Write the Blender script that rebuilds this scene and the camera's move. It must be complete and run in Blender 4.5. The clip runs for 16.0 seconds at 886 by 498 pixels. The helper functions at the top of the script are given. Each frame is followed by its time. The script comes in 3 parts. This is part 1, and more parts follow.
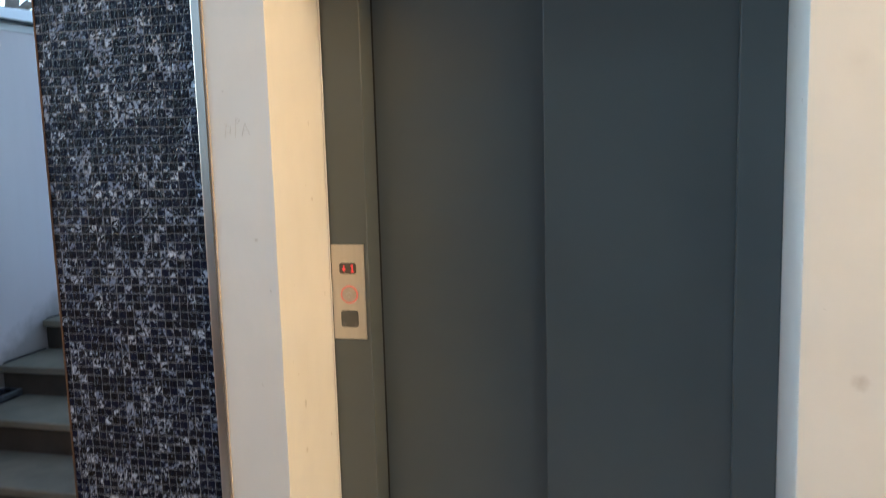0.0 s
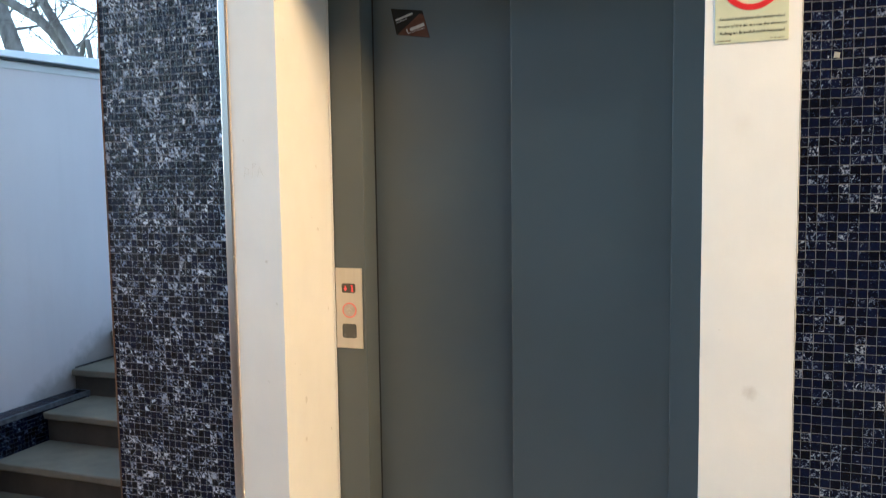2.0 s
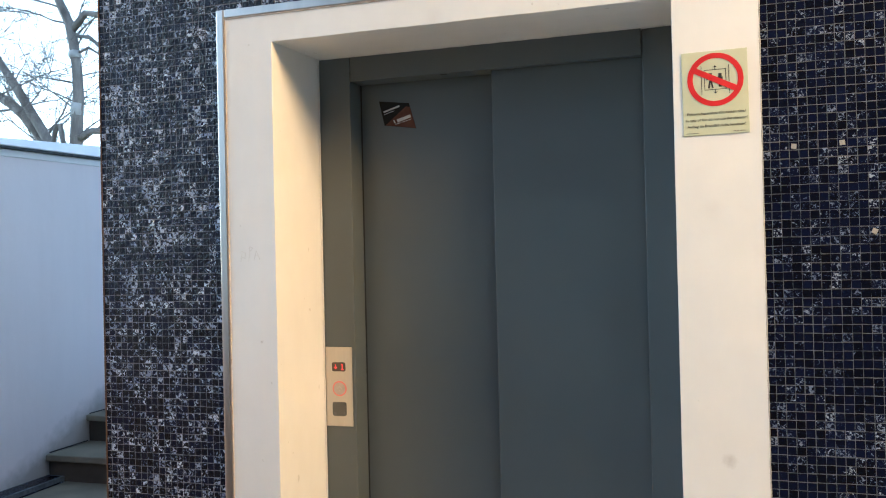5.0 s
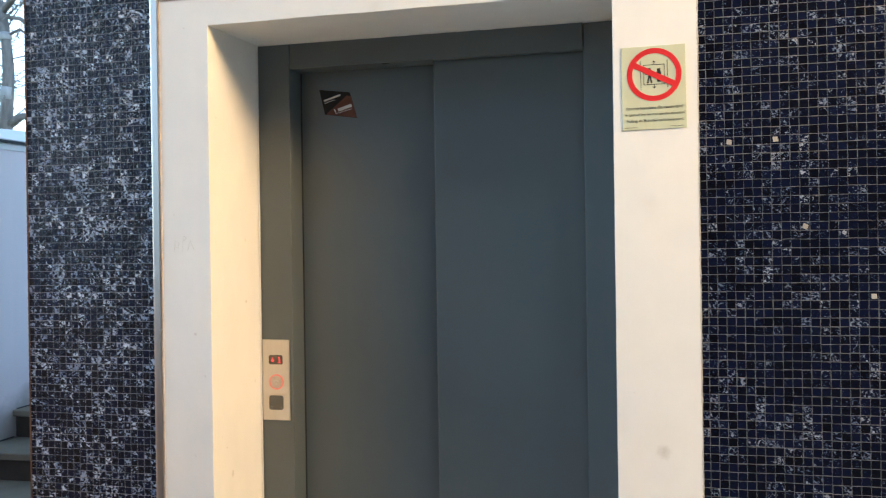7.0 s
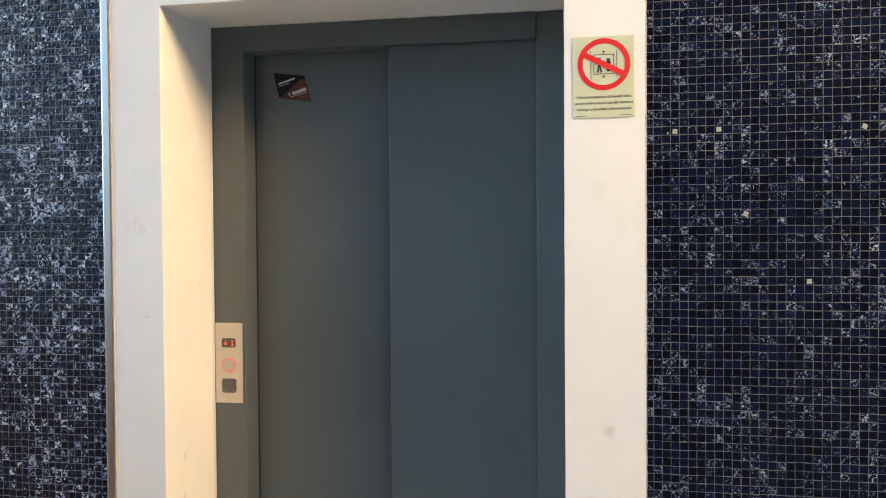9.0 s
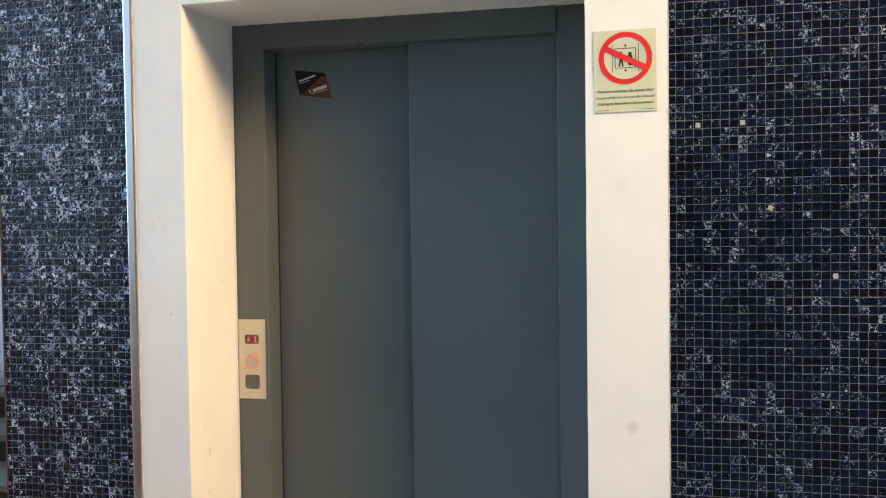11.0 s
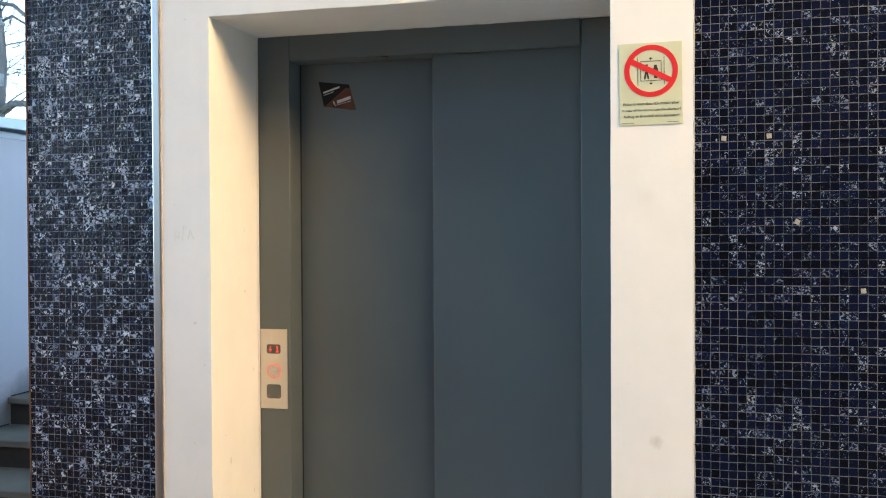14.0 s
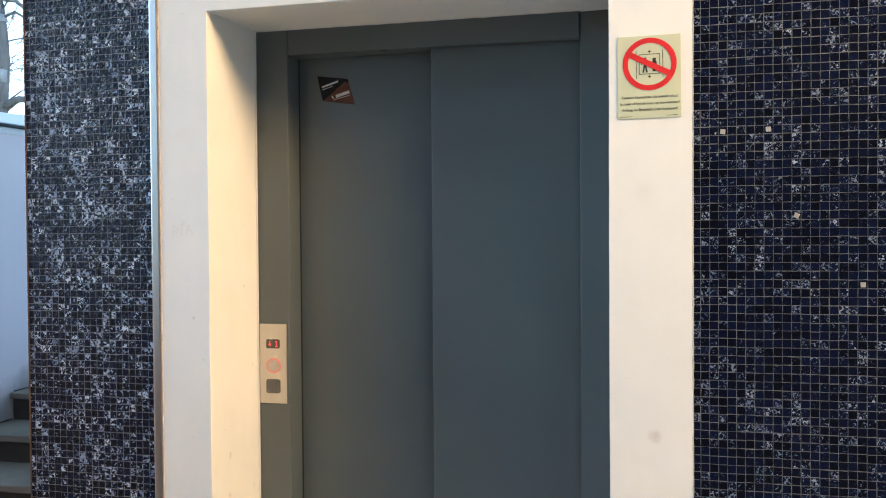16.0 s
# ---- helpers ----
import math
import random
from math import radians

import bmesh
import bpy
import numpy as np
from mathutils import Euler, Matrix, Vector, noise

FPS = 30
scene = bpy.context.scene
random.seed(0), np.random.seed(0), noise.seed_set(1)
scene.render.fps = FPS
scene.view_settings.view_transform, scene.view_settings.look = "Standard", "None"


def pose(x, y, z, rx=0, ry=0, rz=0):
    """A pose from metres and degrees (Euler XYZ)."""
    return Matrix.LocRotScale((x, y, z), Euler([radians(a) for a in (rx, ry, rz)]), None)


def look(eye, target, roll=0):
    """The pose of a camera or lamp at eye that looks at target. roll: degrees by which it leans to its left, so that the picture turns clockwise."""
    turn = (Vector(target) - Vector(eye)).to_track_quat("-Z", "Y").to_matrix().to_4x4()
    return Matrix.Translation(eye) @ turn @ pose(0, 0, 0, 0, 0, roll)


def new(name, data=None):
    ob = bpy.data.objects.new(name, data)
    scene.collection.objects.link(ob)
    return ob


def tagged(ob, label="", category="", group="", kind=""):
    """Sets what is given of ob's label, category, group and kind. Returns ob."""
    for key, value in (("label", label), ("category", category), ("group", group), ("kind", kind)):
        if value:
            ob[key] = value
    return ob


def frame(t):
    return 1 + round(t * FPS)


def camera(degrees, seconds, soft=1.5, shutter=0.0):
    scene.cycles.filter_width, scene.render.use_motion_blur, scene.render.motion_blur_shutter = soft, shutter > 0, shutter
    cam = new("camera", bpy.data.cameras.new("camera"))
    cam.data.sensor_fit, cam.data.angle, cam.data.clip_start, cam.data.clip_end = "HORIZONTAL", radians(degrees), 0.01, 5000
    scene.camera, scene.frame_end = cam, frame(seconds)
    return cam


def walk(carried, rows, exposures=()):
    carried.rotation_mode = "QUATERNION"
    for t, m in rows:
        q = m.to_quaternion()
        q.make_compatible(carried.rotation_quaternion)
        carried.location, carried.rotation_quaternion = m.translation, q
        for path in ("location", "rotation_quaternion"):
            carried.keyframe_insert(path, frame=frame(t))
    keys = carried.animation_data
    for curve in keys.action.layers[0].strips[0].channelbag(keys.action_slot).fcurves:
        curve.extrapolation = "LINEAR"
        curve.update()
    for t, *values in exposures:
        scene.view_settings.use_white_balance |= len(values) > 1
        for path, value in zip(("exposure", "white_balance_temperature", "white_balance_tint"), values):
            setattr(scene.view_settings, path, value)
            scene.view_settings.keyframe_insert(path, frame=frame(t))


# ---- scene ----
cam = camera(57.8, 16.0, soft=1.1, shutter=0.5)
# seconds, eye, target, roll
PATH = [
    (0, (0.428, -1.616, 1.47), (-0.06, 0.307, 1.212), -1.6),
    (0.3, (0.484, -1.679, 1.464), (-0.018, 0.232, 1.154), -0.3),
    (0.5, (0.516, -1.731, 1.46), (0.025, 0.185, 1.164), 0.6),
    (1, (0.594, -1.764, 1.483), (0.107, 0.158, 1.222), 1.3),
    (1.5, (0.737, -1.81, 1.465), (0.135, 0.085, 1.251), 1.2),
    (2, (0.763, -1.89, 1.491), (0.103, -0.01, 1.315), -0.8),
    (2.5, (0.74, -1.991, 1.516), (0.11, -0.095, 1.433), -1.6),
    (3, (0.726, -2.016, 1.514), (0.138, -0.105, 1.492), -1.3),
    (5.5, (0.734, -2.012, 1.502), (0.165, -0.095, 1.519), -1.4),
    (6, (0.734, -2.012, 1.505), (0.184, -0.089, 1.522), -1.5),
    (6.5, (0.743, -1.998, 1.503), (0.235, -0.064, 1.517), -1.3),
    (7, (0.741, -1.989, 1.497), (0.297, -0.039, 1.495), -0.8),
    (7.5, (0.747, -1.985, 1.5), (0.356, -0.024, 1.47), -0.6),
    (8, (0.752, -1.993, 1.495), (0.398, -0.025, 1.455), -0.5),
    (8.5, (0.75, -2.012, 1.5), (0.425, -0.039, 1.458), -0.4),
    (9, (0.752, -2.016, 1.496), (0.417, -0.045, 1.455), -0.4),
    (9.5, (0.752, -2.015, 1.497), (0.392, -0.048, 1.442), -0.3),
    (12, (0.75, -2.014, 1.501), (0.351, -0.055, 1.449), -0.8),
    (12.5, (0.748, -2.02, 1.501), (0.34, -0.062, 1.463), -0.6),
    (13, (0.744, -2.014, 1.498), (0.33, -0.058, 1.465), -0.4),
    (13.5, (0.741, -2.013, 1.496), (0.32, -0.058, 1.465), -0.3),
    (14, (0.731, -2.02, 1.499), (0.307, -0.065, 1.475), -0.3),
    (14.5, (0.739, -2.015, 1.501), (0.287, -0.067, 1.477), -0.3),
    (15, (0.743, -2.014, 1.498), (0.282, -0.069, 1.468), -0.4),
    (15.5, (0.744, -2.016, 1.501), (0.297, -0.067, 1.459), -0.3),
    (16, (0.745, -2.012, 1.497), (0.311, -0.06, 1.461), -0.4),
]
EXPOSURE = 1.53
walk(cam, [(t, look(eye, target, roll)) for t, eye, target, roll in PATH],
     exposures=[(0.0, EXPOSURE - 0.42, 4530, -8), (0.5, EXPOSURE - 0.02, 4410, -9), (1.0, EXPOSURE, 4400, -9), (2.0, EXPOSURE - 0.05, 4420, -9),
                (5.5, EXPOSURE - 0.1, 4490, -7), (7.5, EXPOSURE, 4440, -8), (9.0, EXPOSURE, 4420, -8), (12.5, EXPOSURE + 0.02, 4390, -8), (16.0, EXPOSURE, 4410, -8)])

# ---- world and light ----
SUN_HEIGHT, SUN_FROM = radians(22), Vector((-0.98, 0.2, 0))
world = bpy.data.worlds.new("world")
scene.world = world
world.use_nodes = True
wn = world.node_tree.nodes
sky = wn.new("ShaderNodeTexSky")
sky.sky_type = "NISHITA"
sky.sun_disc = False
sky.sun_elevation = SUN_HEIGHT
sky.sun_rotation = math.atan2(SUN_FROM.x, SUN_FROM.y)
sky.air_density = 0.8
sky.dust_density = 3.0
sky.ozone_density = 0.3
wn["Background"].inputs["Strength"].default_value = 0.15
haze = wn.new("ShaderNodeHueSaturation")
haze.inputs["Saturation"].default_value = 0.46
haze.inputs["Hue"].default_value = 0.518
world.node_tree.links.new(sky.outputs["Color"], haze.inputs["Color"])
world.node_tree.links.new(haze.outputs["Color"], wn["Background"].inputs["Color"])

sun = new("sun", bpy.data.lights.new("sun", "SUN"))
sun.data.energy = 2.0
sun.data.angle = radians(3)
sun.data.color = (1.0, 0.93, 0.82)
sun.matrix_world = look(Vector((0, 0, 0)) + SUN_FROM * 10 + Vector((0, 0, 10 * math.tan(SUN_HEIGHT))), (0, 0, 0))

# area lamp for the warm light from the right; its window is made up
EAST = 4.4
WIN_Y0, WIN_Y1, WIN_Z0, WIN_Z1 = -2.4, -0.8, 3.3, 4.1
lamp = new("warm_side_light", bpy.data.lights.new("warm_side_light", "AREA"))
lamp.data.shape = "RECTANGLE"
lamp.data.size, lamp.data.size_y = WIN_Y1 - WIN_Y0, WIN_Z1 - WIN_Z0
lamp.data.energy = 225
lamp.data.color = (1.0, 0.485, 0.155)
lamp.matrix_world = look((EAST + 0.06, (WIN_Y0 + WIN_Y1) / 2, (WIN_Z0 + WIN_Z1) / 2), (0, (WIN_Y0 + WIN_Y1) / 2, (WIN_Z0 + WIN_Z1) / 2))

# ceiling lamp over the landing, unseen, assumed from shading on door and pillar
LAMP = (1.6, -1.5, 4.1)
bulb = new("ceiling_lamp_light", bpy.data.lights.new("ceiling_lamp_light", "AREA"))
bulb.data.shape = "DISK"
bulb.data.size = 0.32
bulb.data.energy = 6.5
bulb.data.color = (1.0, 0.92, 0.80)
bulb.matrix_world = look(LAMP, (LAMP[0], LAMP[1], 0))


# ---- materials ----
def material(name, base=(0.5, 0.5, 0.5), rough=0.6, metal=0.0, spec=0.5):
    m = bpy.data.materials.new(name)
    m.use_nodes = True
    b = m.node_tree.nodes["Principled BSDF"]
    b.inputs["Base Color"].default_value = (*base, 1)
    b.inputs["Roughness"].default_value = rough
    b.inputs["Metallic"].default_value = metal
    b.inputs["Specular IOR Level"].default_value = spec
    return m, m.node_tree, b


def node(nt, kind, **inputs):
    n = nt.nodes.new(kind)
    for key, value in inputs.items():
        n.inputs[key.replace("_", " ")].default_value = value
    return n


def place(nt, stretch=(1, 1, 1)):
    """World position, stretched."""
    g = nt.nodes.new("ShaderNodeNewGeometry")
    v = nt.nodes.new("ShaderNodeVectorMath")
    v.operation = "MULTIPLY"
    v.inputs[1].default_value = stretch
    nt.links.new(g.outputs["Position"], v.inputs[0])
    return v.outputs[0]


def noise_of(nt, scale, detail=4.0, rough=0.55, stretch=(1, 1, 1)):
    n = node(nt, "ShaderNodeTexNoise", Scale=scale, Detail=detail, Roughness=rough)
    nt.links.new(place(nt, stretch), n.inputs["Vector"])
    return n.outputs["Fac"]


def ramp(nt, fac, *stops):
    r = nt.nodes.new("ShaderNodeValToRGB")
    e = r.color_ramp.elements
    while len(e) < len(stops):
        e.new(0.5)
    for el, (at, c) in zip(e, stops):
        el.position = at
        el.color = (*c, 1) if len(c) == 3 else c
    nt.links.new(fac, r.inputs["Fac"])
    return r.outputs["Color"]


def math_of(nt, op, a, b=None, clamp=False):
    n = nt.nodes.new("ShaderNodeMath")
    n.operation = op
    n.use_clamp = clamp
    for i, v in enumerate((a, b)):
        if v is None:
            continue
        if isinstance(v, (int, float)):
            n.inputs[i].default_value = v
        else:
            nt.links.new(v, n.inputs[i])
    return n.outputs[0]


def mix(nt, fac, a, b, how="MIX"):
    n = nt.nodes.new("ShaderNodeMix")
    n.data_type = "RGBA"
    n.blend_type = how
    for i, v in ((0, fac), (6, a), (7, b)):
        if isinstance(v, (int, float)):
            n.inputs[i].default_value = v
        elif isinstance(v, tuple):
            n.inputs[i].default_value = (*v, 1)
        else:
            nt.links.new(v, n.inputs[i])
    return n.outputs[2]


def bump(nt, bsdf, height, strength=0.3, distance=0.001, under=None):
    n = node(nt, "ShaderNodeBump", Strength=strength, Distance=distance)
    nt.links.new(height, n.inputs["Height"])
    if under is not None:
        nt.links.new(under, n.inputs["Normal"])
    nt.links.new(n.outputs["Normal"], bsdf.inputs["Normal"])
    return n.outputs["Normal"]


def mottled(name, dark, light, scale=6.0, rough=0.6, metal=0.0, grain=250.0, relief=0.15, depth=0.001, stretch=(1, 1, 1), spec=0.5):
    """A surface with broad stains, fine grain and a fine relief."""
    m, nt, b = material(name, light, rough, metal, spec)
    broad = noise_of(nt, scale, 5, 0.6, stretch)
    fine = noise_of(nt, grain, 3, 0.6, stretch)
    c = ramp(nt, broad, (0.3, dark), (0.62, light))
    c = mix(nt, 0.12, c, ramp(nt, fine, (0.3, dark), (0.7, light)))
    nt.links.new(c, b.inputs["Base Color"])
    r = math_of(nt, "ADD", math_of(nt, "MULTIPLY", broad, 0.2), rough - 0.1)
    nt.links.new(r, b.inputs["Roughness"])
    first = bump(nt, b, broad, relief, depth * 4)
    bump(nt, b, fine, relief, depth, first)
    return m


def spot(nt, centre, radius, wobble=0.006):
    """A soft-edged mark of that radius round a place on a wall: 1 in the middle, 0 outside."""
    g = nt.nodes.new("ShaderNodeNewGeometry")
    d = nt.nodes.new("ShaderNodeVectorMath")
    d.operation = "DISTANCE"
    d.inputs[1].default_value = centre
    nt.links.new(g.outputs["Position"], d.inputs[0])
    w = math_of(nt, "MULTIPLY", math_of(nt, "SUBTRACT", noise_of(nt, 90, 3), 0.5), wobble * 3)
    dist = math_of(nt, "ADD", d.outputs["Value"], w)
    return math_of(nt, "SUBTRACT", 1.0, math_of(nt, "DIVIDE", dist, radius), True)


def plaster_material():
    m, nt, b = material("white painted plaster", (0.8, 0.79, 0.77), 0.55)
    broad = noise_of(nt, 3.0, 6, 0.62)
    patch = noise_of(nt, 14.0, 4, 0.5, (1, 1, 0.6))
    fine = noise_of(nt, 420.0, 3, 0.6)
    c = ramp(nt, broad, (0.25, (0.715, 0.71, 0.685)), (0.7, (0.785, 0.78, 0.755)))
    c = mix(nt, 0.35, c, ramp(nt, patch, (0.35, (0.725, 0.72, 0.695)), (0.65, (0.785, 0.78, 0.755))))
    speck = ramp(nt, noise_of(nt, 33.0, 2, 0.5), (0.235, (0.62, 0.6, 0.56)), (0.265, (1, 1, 1)))
    c = mix(nt, 0.5, c, speck, "MULTIPLY")
    for centre, radius, dark in (((0.8235, -0.004, 1.002), 0.02, 0.5), ((0.80, -0.004, 1.60), 0.03, 0.1), ((0.86, -0.004, 1.25), 0.05, 0.06),
                                 ((-0.358, 0.203, 1.348), 0.006, 0.8), ((-0.407, -0.004, 1.272), 0.006, 0.6),
                                 ((0.12, -0.004, 2.13), 0.03, 0.14), ((-0.358, 0.1, 0.75), 0.01, 0.5), ((0.88, -0.004, 0.66), 0.07, 0.12)):
        c = mix(nt, math_of(nt, "MULTIPLY", spot(nt, centre, radius), dark, True), c, (0.42, 0.38, 0.33))
    nt.links.new(c, b.inputs["Base Color"])
    roller = noise_of(nt, 60.0, 4, 0.6)
    first = bump(nt, b, patch, 0.35, 0.004)
    second = bump(nt, b, roller, 0.25, 0.0012, first)
    bump(nt, b, fine, 0.25, 0.0005, second)
    return m


def parapet_material():
    m, nt, b = material("white lime render", (0.78, 0.78, 0.78), 0.8, 0, 0.3)
    broad = noise_of(nt, 1.3, 6, 0.6, (1, 1, 0.5))
    fine = noise_of(nt, 180.0, 4, 0.6)
    c = ramp(nt, broad, (0.28, (0.84, 0.76, 0.775)), (0.65, (0.91, 0.83, 0.845)))
    streak = ramp(nt, noise_of(nt, 9.0, 4, 0.6, (1, 1, 0.08)), (0.3, (0.7, 0.69, 0.67)), (0.5, (1, 1, 1)))
    c = mix(nt, 0.08, c, streak, "MULTIPLY")
    # grey splash dirt along the line of the steps
    g = nt.nodes.new("ShaderNodeNewGeometry")
    xyz = nt.nodes.new("ShaderNodeSeparateXYZ")
    nt.links.new(g.outputs["Position"], xyz.inputs[0])
    rise = math_of(nt, "SUBTRACT", xyz.outputs["Z"], math_of(nt, "ADD", math_of(nt, "MULTIPLY", xyz.outputs["Y"], 0.4923), -0.125))
    wob = math_of(nt, "MULTIPLY", math_of(nt, "SUBTRACT", noise_of(nt, 14, 4), 0.5), 0.12)
    dirt = math_of(nt, "SUBTRACT", 1.0, math_of(nt, "DIVIDE", math_of(nt, "ADD", rise, wob), 0.11), True)
    c = mix(nt, math_of(nt, "MULTIPLY", dirt, 0.6), c, (0.20, 0.18, 0.14))
    nt.links.new(c, b.inputs["Base Color"])
    first = bump(nt, b, noise_of(nt, 7.0, 4), 0.3, 0.01)
    bump(nt, b, fine, 0.3, 0.001, first)
    return m


def tile_material(name, least, span, power, gloss, wave, lift, crinkle, navy, grain, edge):
    """Dark glass-paste mosaic: each tile its own depth of blue-black, some with broken pale flecks, part glass and part
    painted glint, that stop at the tile's edge.
    """
    m, nt, b = material(name, (0.01, 0.012, 0.02), 0.14, 0, gloss)
    info = nt.nodes.new("ShaderNodeObjectInfo")
    geo = nt.nodes.new("ShaderNodeNewGeometry")
    one = math_of(nt, "FRACT", math_of(nt, "ADD", info.outputs["Random"], geo.outputs["Random Per Island"]))
    two = math_of(nt, "FRACT", math_of(nt, "MULTIPLY", one, 37.7))
    three = math_of(nt, "FRACT", math_of(nt, "MULTIPLY", one, 91.3))
    # every tile is cut from another place of the glass
    shift = nt.nodes.new("ShaderNodeCombineXYZ")
    for k, v in enumerate((one, two, three)):
        nt.links.new(math_of(nt, "MULTIPLY", v, 7.0), shift.inputs[k])
    own = nt.nodes.new("ShaderNodeVectorMath")
    own.operation = "ADD"
    nt.links.new(geo.outputs["Position"], own.inputs[0])
    nt.links.new(shift.outputs[0], own.inputs[1])

    def glass(scale, detail, twist):
        n = node(nt, "ShaderNodeTexNoise", Scale=scale, Detail=detail, Roughness=0.62, Distortion=twist)
        nt.links.new(own.outputs[0], n.inputs["Vector"])
        return n.outputs["Fac"]

    body = ramp(nt, one, (0.0, (0.0024, 0.0030, 0.007)), (0.5, (0.0030, 0.0042, 0.013)), (0.9, (0.0042, 0.0064, 0.024)))
    swirl = glass(grain, 2.8, 0.9)
    cloud = math_of(nt, "MULTIPLY", math_of(nt, "SUBTRACT", noise_of(nt, 9.0, 3, 0.6), 0.5), 0.14)
    need = math_of(nt, "SUBTRACT", least, math_of(nt, "MULTIPLY", math_of(nt, "POWER", two, power), span))
    need = math_of(nt, "SUBTRACT", need, cloud)
    haze = math_of(nt, "MULTIPLY", math_of(nt, "SUBTRACT", swirl, math_of(nt, "SUBTRACT", need, 0.12)), 5.0, True)
    body = mix(nt, haze, body, navy)
    amount = math_of(nt, "MULTIPLY", math_of(nt, "SUBTRACT", swirl, need), edge, True)
    # lift brightens the flecks; high values paint glints into the colour
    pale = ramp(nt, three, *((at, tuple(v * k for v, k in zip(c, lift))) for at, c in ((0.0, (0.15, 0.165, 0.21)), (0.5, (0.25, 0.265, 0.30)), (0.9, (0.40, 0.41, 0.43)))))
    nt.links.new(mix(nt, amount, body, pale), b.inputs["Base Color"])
    nt.links.new(math_of(nt, "ADD", math_of(nt, "MULTIPLY", swirl, 0.14), 0.03), b.inputs["Roughness"])
    first = bump(nt, b, glass(crinkle, 2.0, 0.3), 1.0, wave)
    bump(nt, b, swirl, 0.6, 0.0012, first)
    return m


PLASTER = plaster_material()
PARAPET = parapet_material()
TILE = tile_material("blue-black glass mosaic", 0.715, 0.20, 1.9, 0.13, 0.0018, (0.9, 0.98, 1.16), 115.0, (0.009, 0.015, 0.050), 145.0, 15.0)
# left wall: denser, brighter flecks stand in for reflected sky
TILE_GLINTS = tile_material("blue-black glass mosaic with painted glints", 0.676, 0.19, 1.0, 0.16, 0.0050, (1.36, 1.46, 1.72), 120.0, (0.005, 0.008, 0.026), 105.0, 22.0)
PALE_TILE = mottled("cream glass mosaic", (0.28, 0.26, 0.22), (0.46, 0.44, 0.39), 160, 0.25, 0, 500, 0.3)
GROUT = mottled("grey cement grout", (0.12, 0.125, 0.14), (0.22, 0.225, 0.245), 9, 0.9, 0, 500, 0.4)
COAT = mottled("grey powder coat", (0.095, 0.109, 0.112), (0.105, 0.120, 0.123), 2.5, 0.38, 0, 900, 0.12, 0.0004)
# same grout as GROUT, darkened to offset warm light on the right wall
GROUT_DARK = mottled("grey cement grout, darker copy", (0.05, 0.052, 0.058), (0.17, 0.174, 0.19), 45, 0.9, 0, 500, 0.4)
MORTAR = mottled("pale mortar", (0.30, 0.30, 0.31), (0.50, 0.49, 0.48), 40, 0.9, 0, 400, 0.4)
COAT_DARK = mottled("shadow gap steel", (0.02, 0.022, 0.024), (0.03, 0.032, 0.034), 5, 0.6)
ALUMINIUM = mottled("dull aluminium", (0.42, 0.375, 0.33), (0.66, 0.59, 0.52), 7, 0.36, 1.0, 260, 0.15, 0.0006, (1, 1, 0.15))
STEEL = mottled("brushed stainless steel", (0.60, 0.56, 0.50), (0.72, 0.68, 0.62), 20, 0.34, 1.0, 700, 0.1, 0.0003, (1, 1, 0.05))
SEALANT = mottled("yellowed sealant", (0.30, 0.24, 0.18), (0.55, 0.48, 0.40), 30, 0.5, 0, 200, 0.3)
RUST = mottled("weathered brown edging", (0.025, 0.02, 0.017), (0.085, 0.05, 0.034), 9, 0.75, 0, 150, 0.5, 0.002)
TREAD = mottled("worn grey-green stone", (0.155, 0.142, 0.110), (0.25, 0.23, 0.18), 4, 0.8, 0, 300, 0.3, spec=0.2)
# brown stone, its tone deepened to paint the shade below the nosings
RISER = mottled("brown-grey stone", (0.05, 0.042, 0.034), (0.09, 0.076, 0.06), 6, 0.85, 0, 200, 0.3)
# floor tones out of view, chosen for the light they bounce to the recess
FLOOR = mottled("blue-grey stone slabs", (0.34, 0.36, 0.38), (0.42, 0.44, 0.46), 3, 0.7, 0, 200, 0.3)
PAVING = mottled("dark paving stone", (0.045, 0.043, 0.04), (0.08, 0.077, 0.072), 3, 0.8, 0, 200, 0.3)
CEILING = mottled("white ceiling paint", (0.66, 0.65, 0.63), (0.78, 0.77, 0.75), 2, 0.8, 0, 200, 0.2)
# for the added walls out of view, dark so they reflect little light
SHADED = mottled("dark unseen boarding", (0.022, 0.02, 0.018), (0.045, 0.041, 0.037), 3, 0.7, 0, 120, 0.4, 0.002, (1, 1, 0.2))
BUFF = mottled("grey wall paint", (0.08, 0.082, 0.084), (0.12, 0.122, 0.124), 2, 0.8, 0, 200, 0.2)
CAP = mottled("white coping sheet", (0.82, 0.80, 0.79), (0.91, 0.89, 0.88), 4, 0.45, 0, 200, 0.15)
BARK = mottled("grey bark", (0.14, 0.118, 0.10), (0.34, 0.30, 0.265), 9, 0.9, 0, 70, 0.8, 0.01, (1, 1, 0.3))
# pale tone that paints sky glare onto the trunk
BARK_GLARE = mottled("pale glare on bark", (0.45, 0.42, 0.39), (0.62, 0.59, 0.56), 9, 0.9, 0, 70, 0.6, 0.006)
SOIL = mottled("winter grass and soil", (0.06, 0.05, 0.03), (0.12, 0.12, 0.06), 0.6, 0.95, 0, 12, 0.6, 0.02)
SIGN_PLATE = mottled("pale glow-in-the-dark plastic", (0.52, 0.545, 0.37), (0.57, 0.595, 0.42), 12, 0.4, 0, 400, 0.05)
SIGN_RED = mottled("red print", (0.50, 0.010, 0.012), (0.56, 0.016, 0.016), 30, 0.4, 0, 400, 0.03)
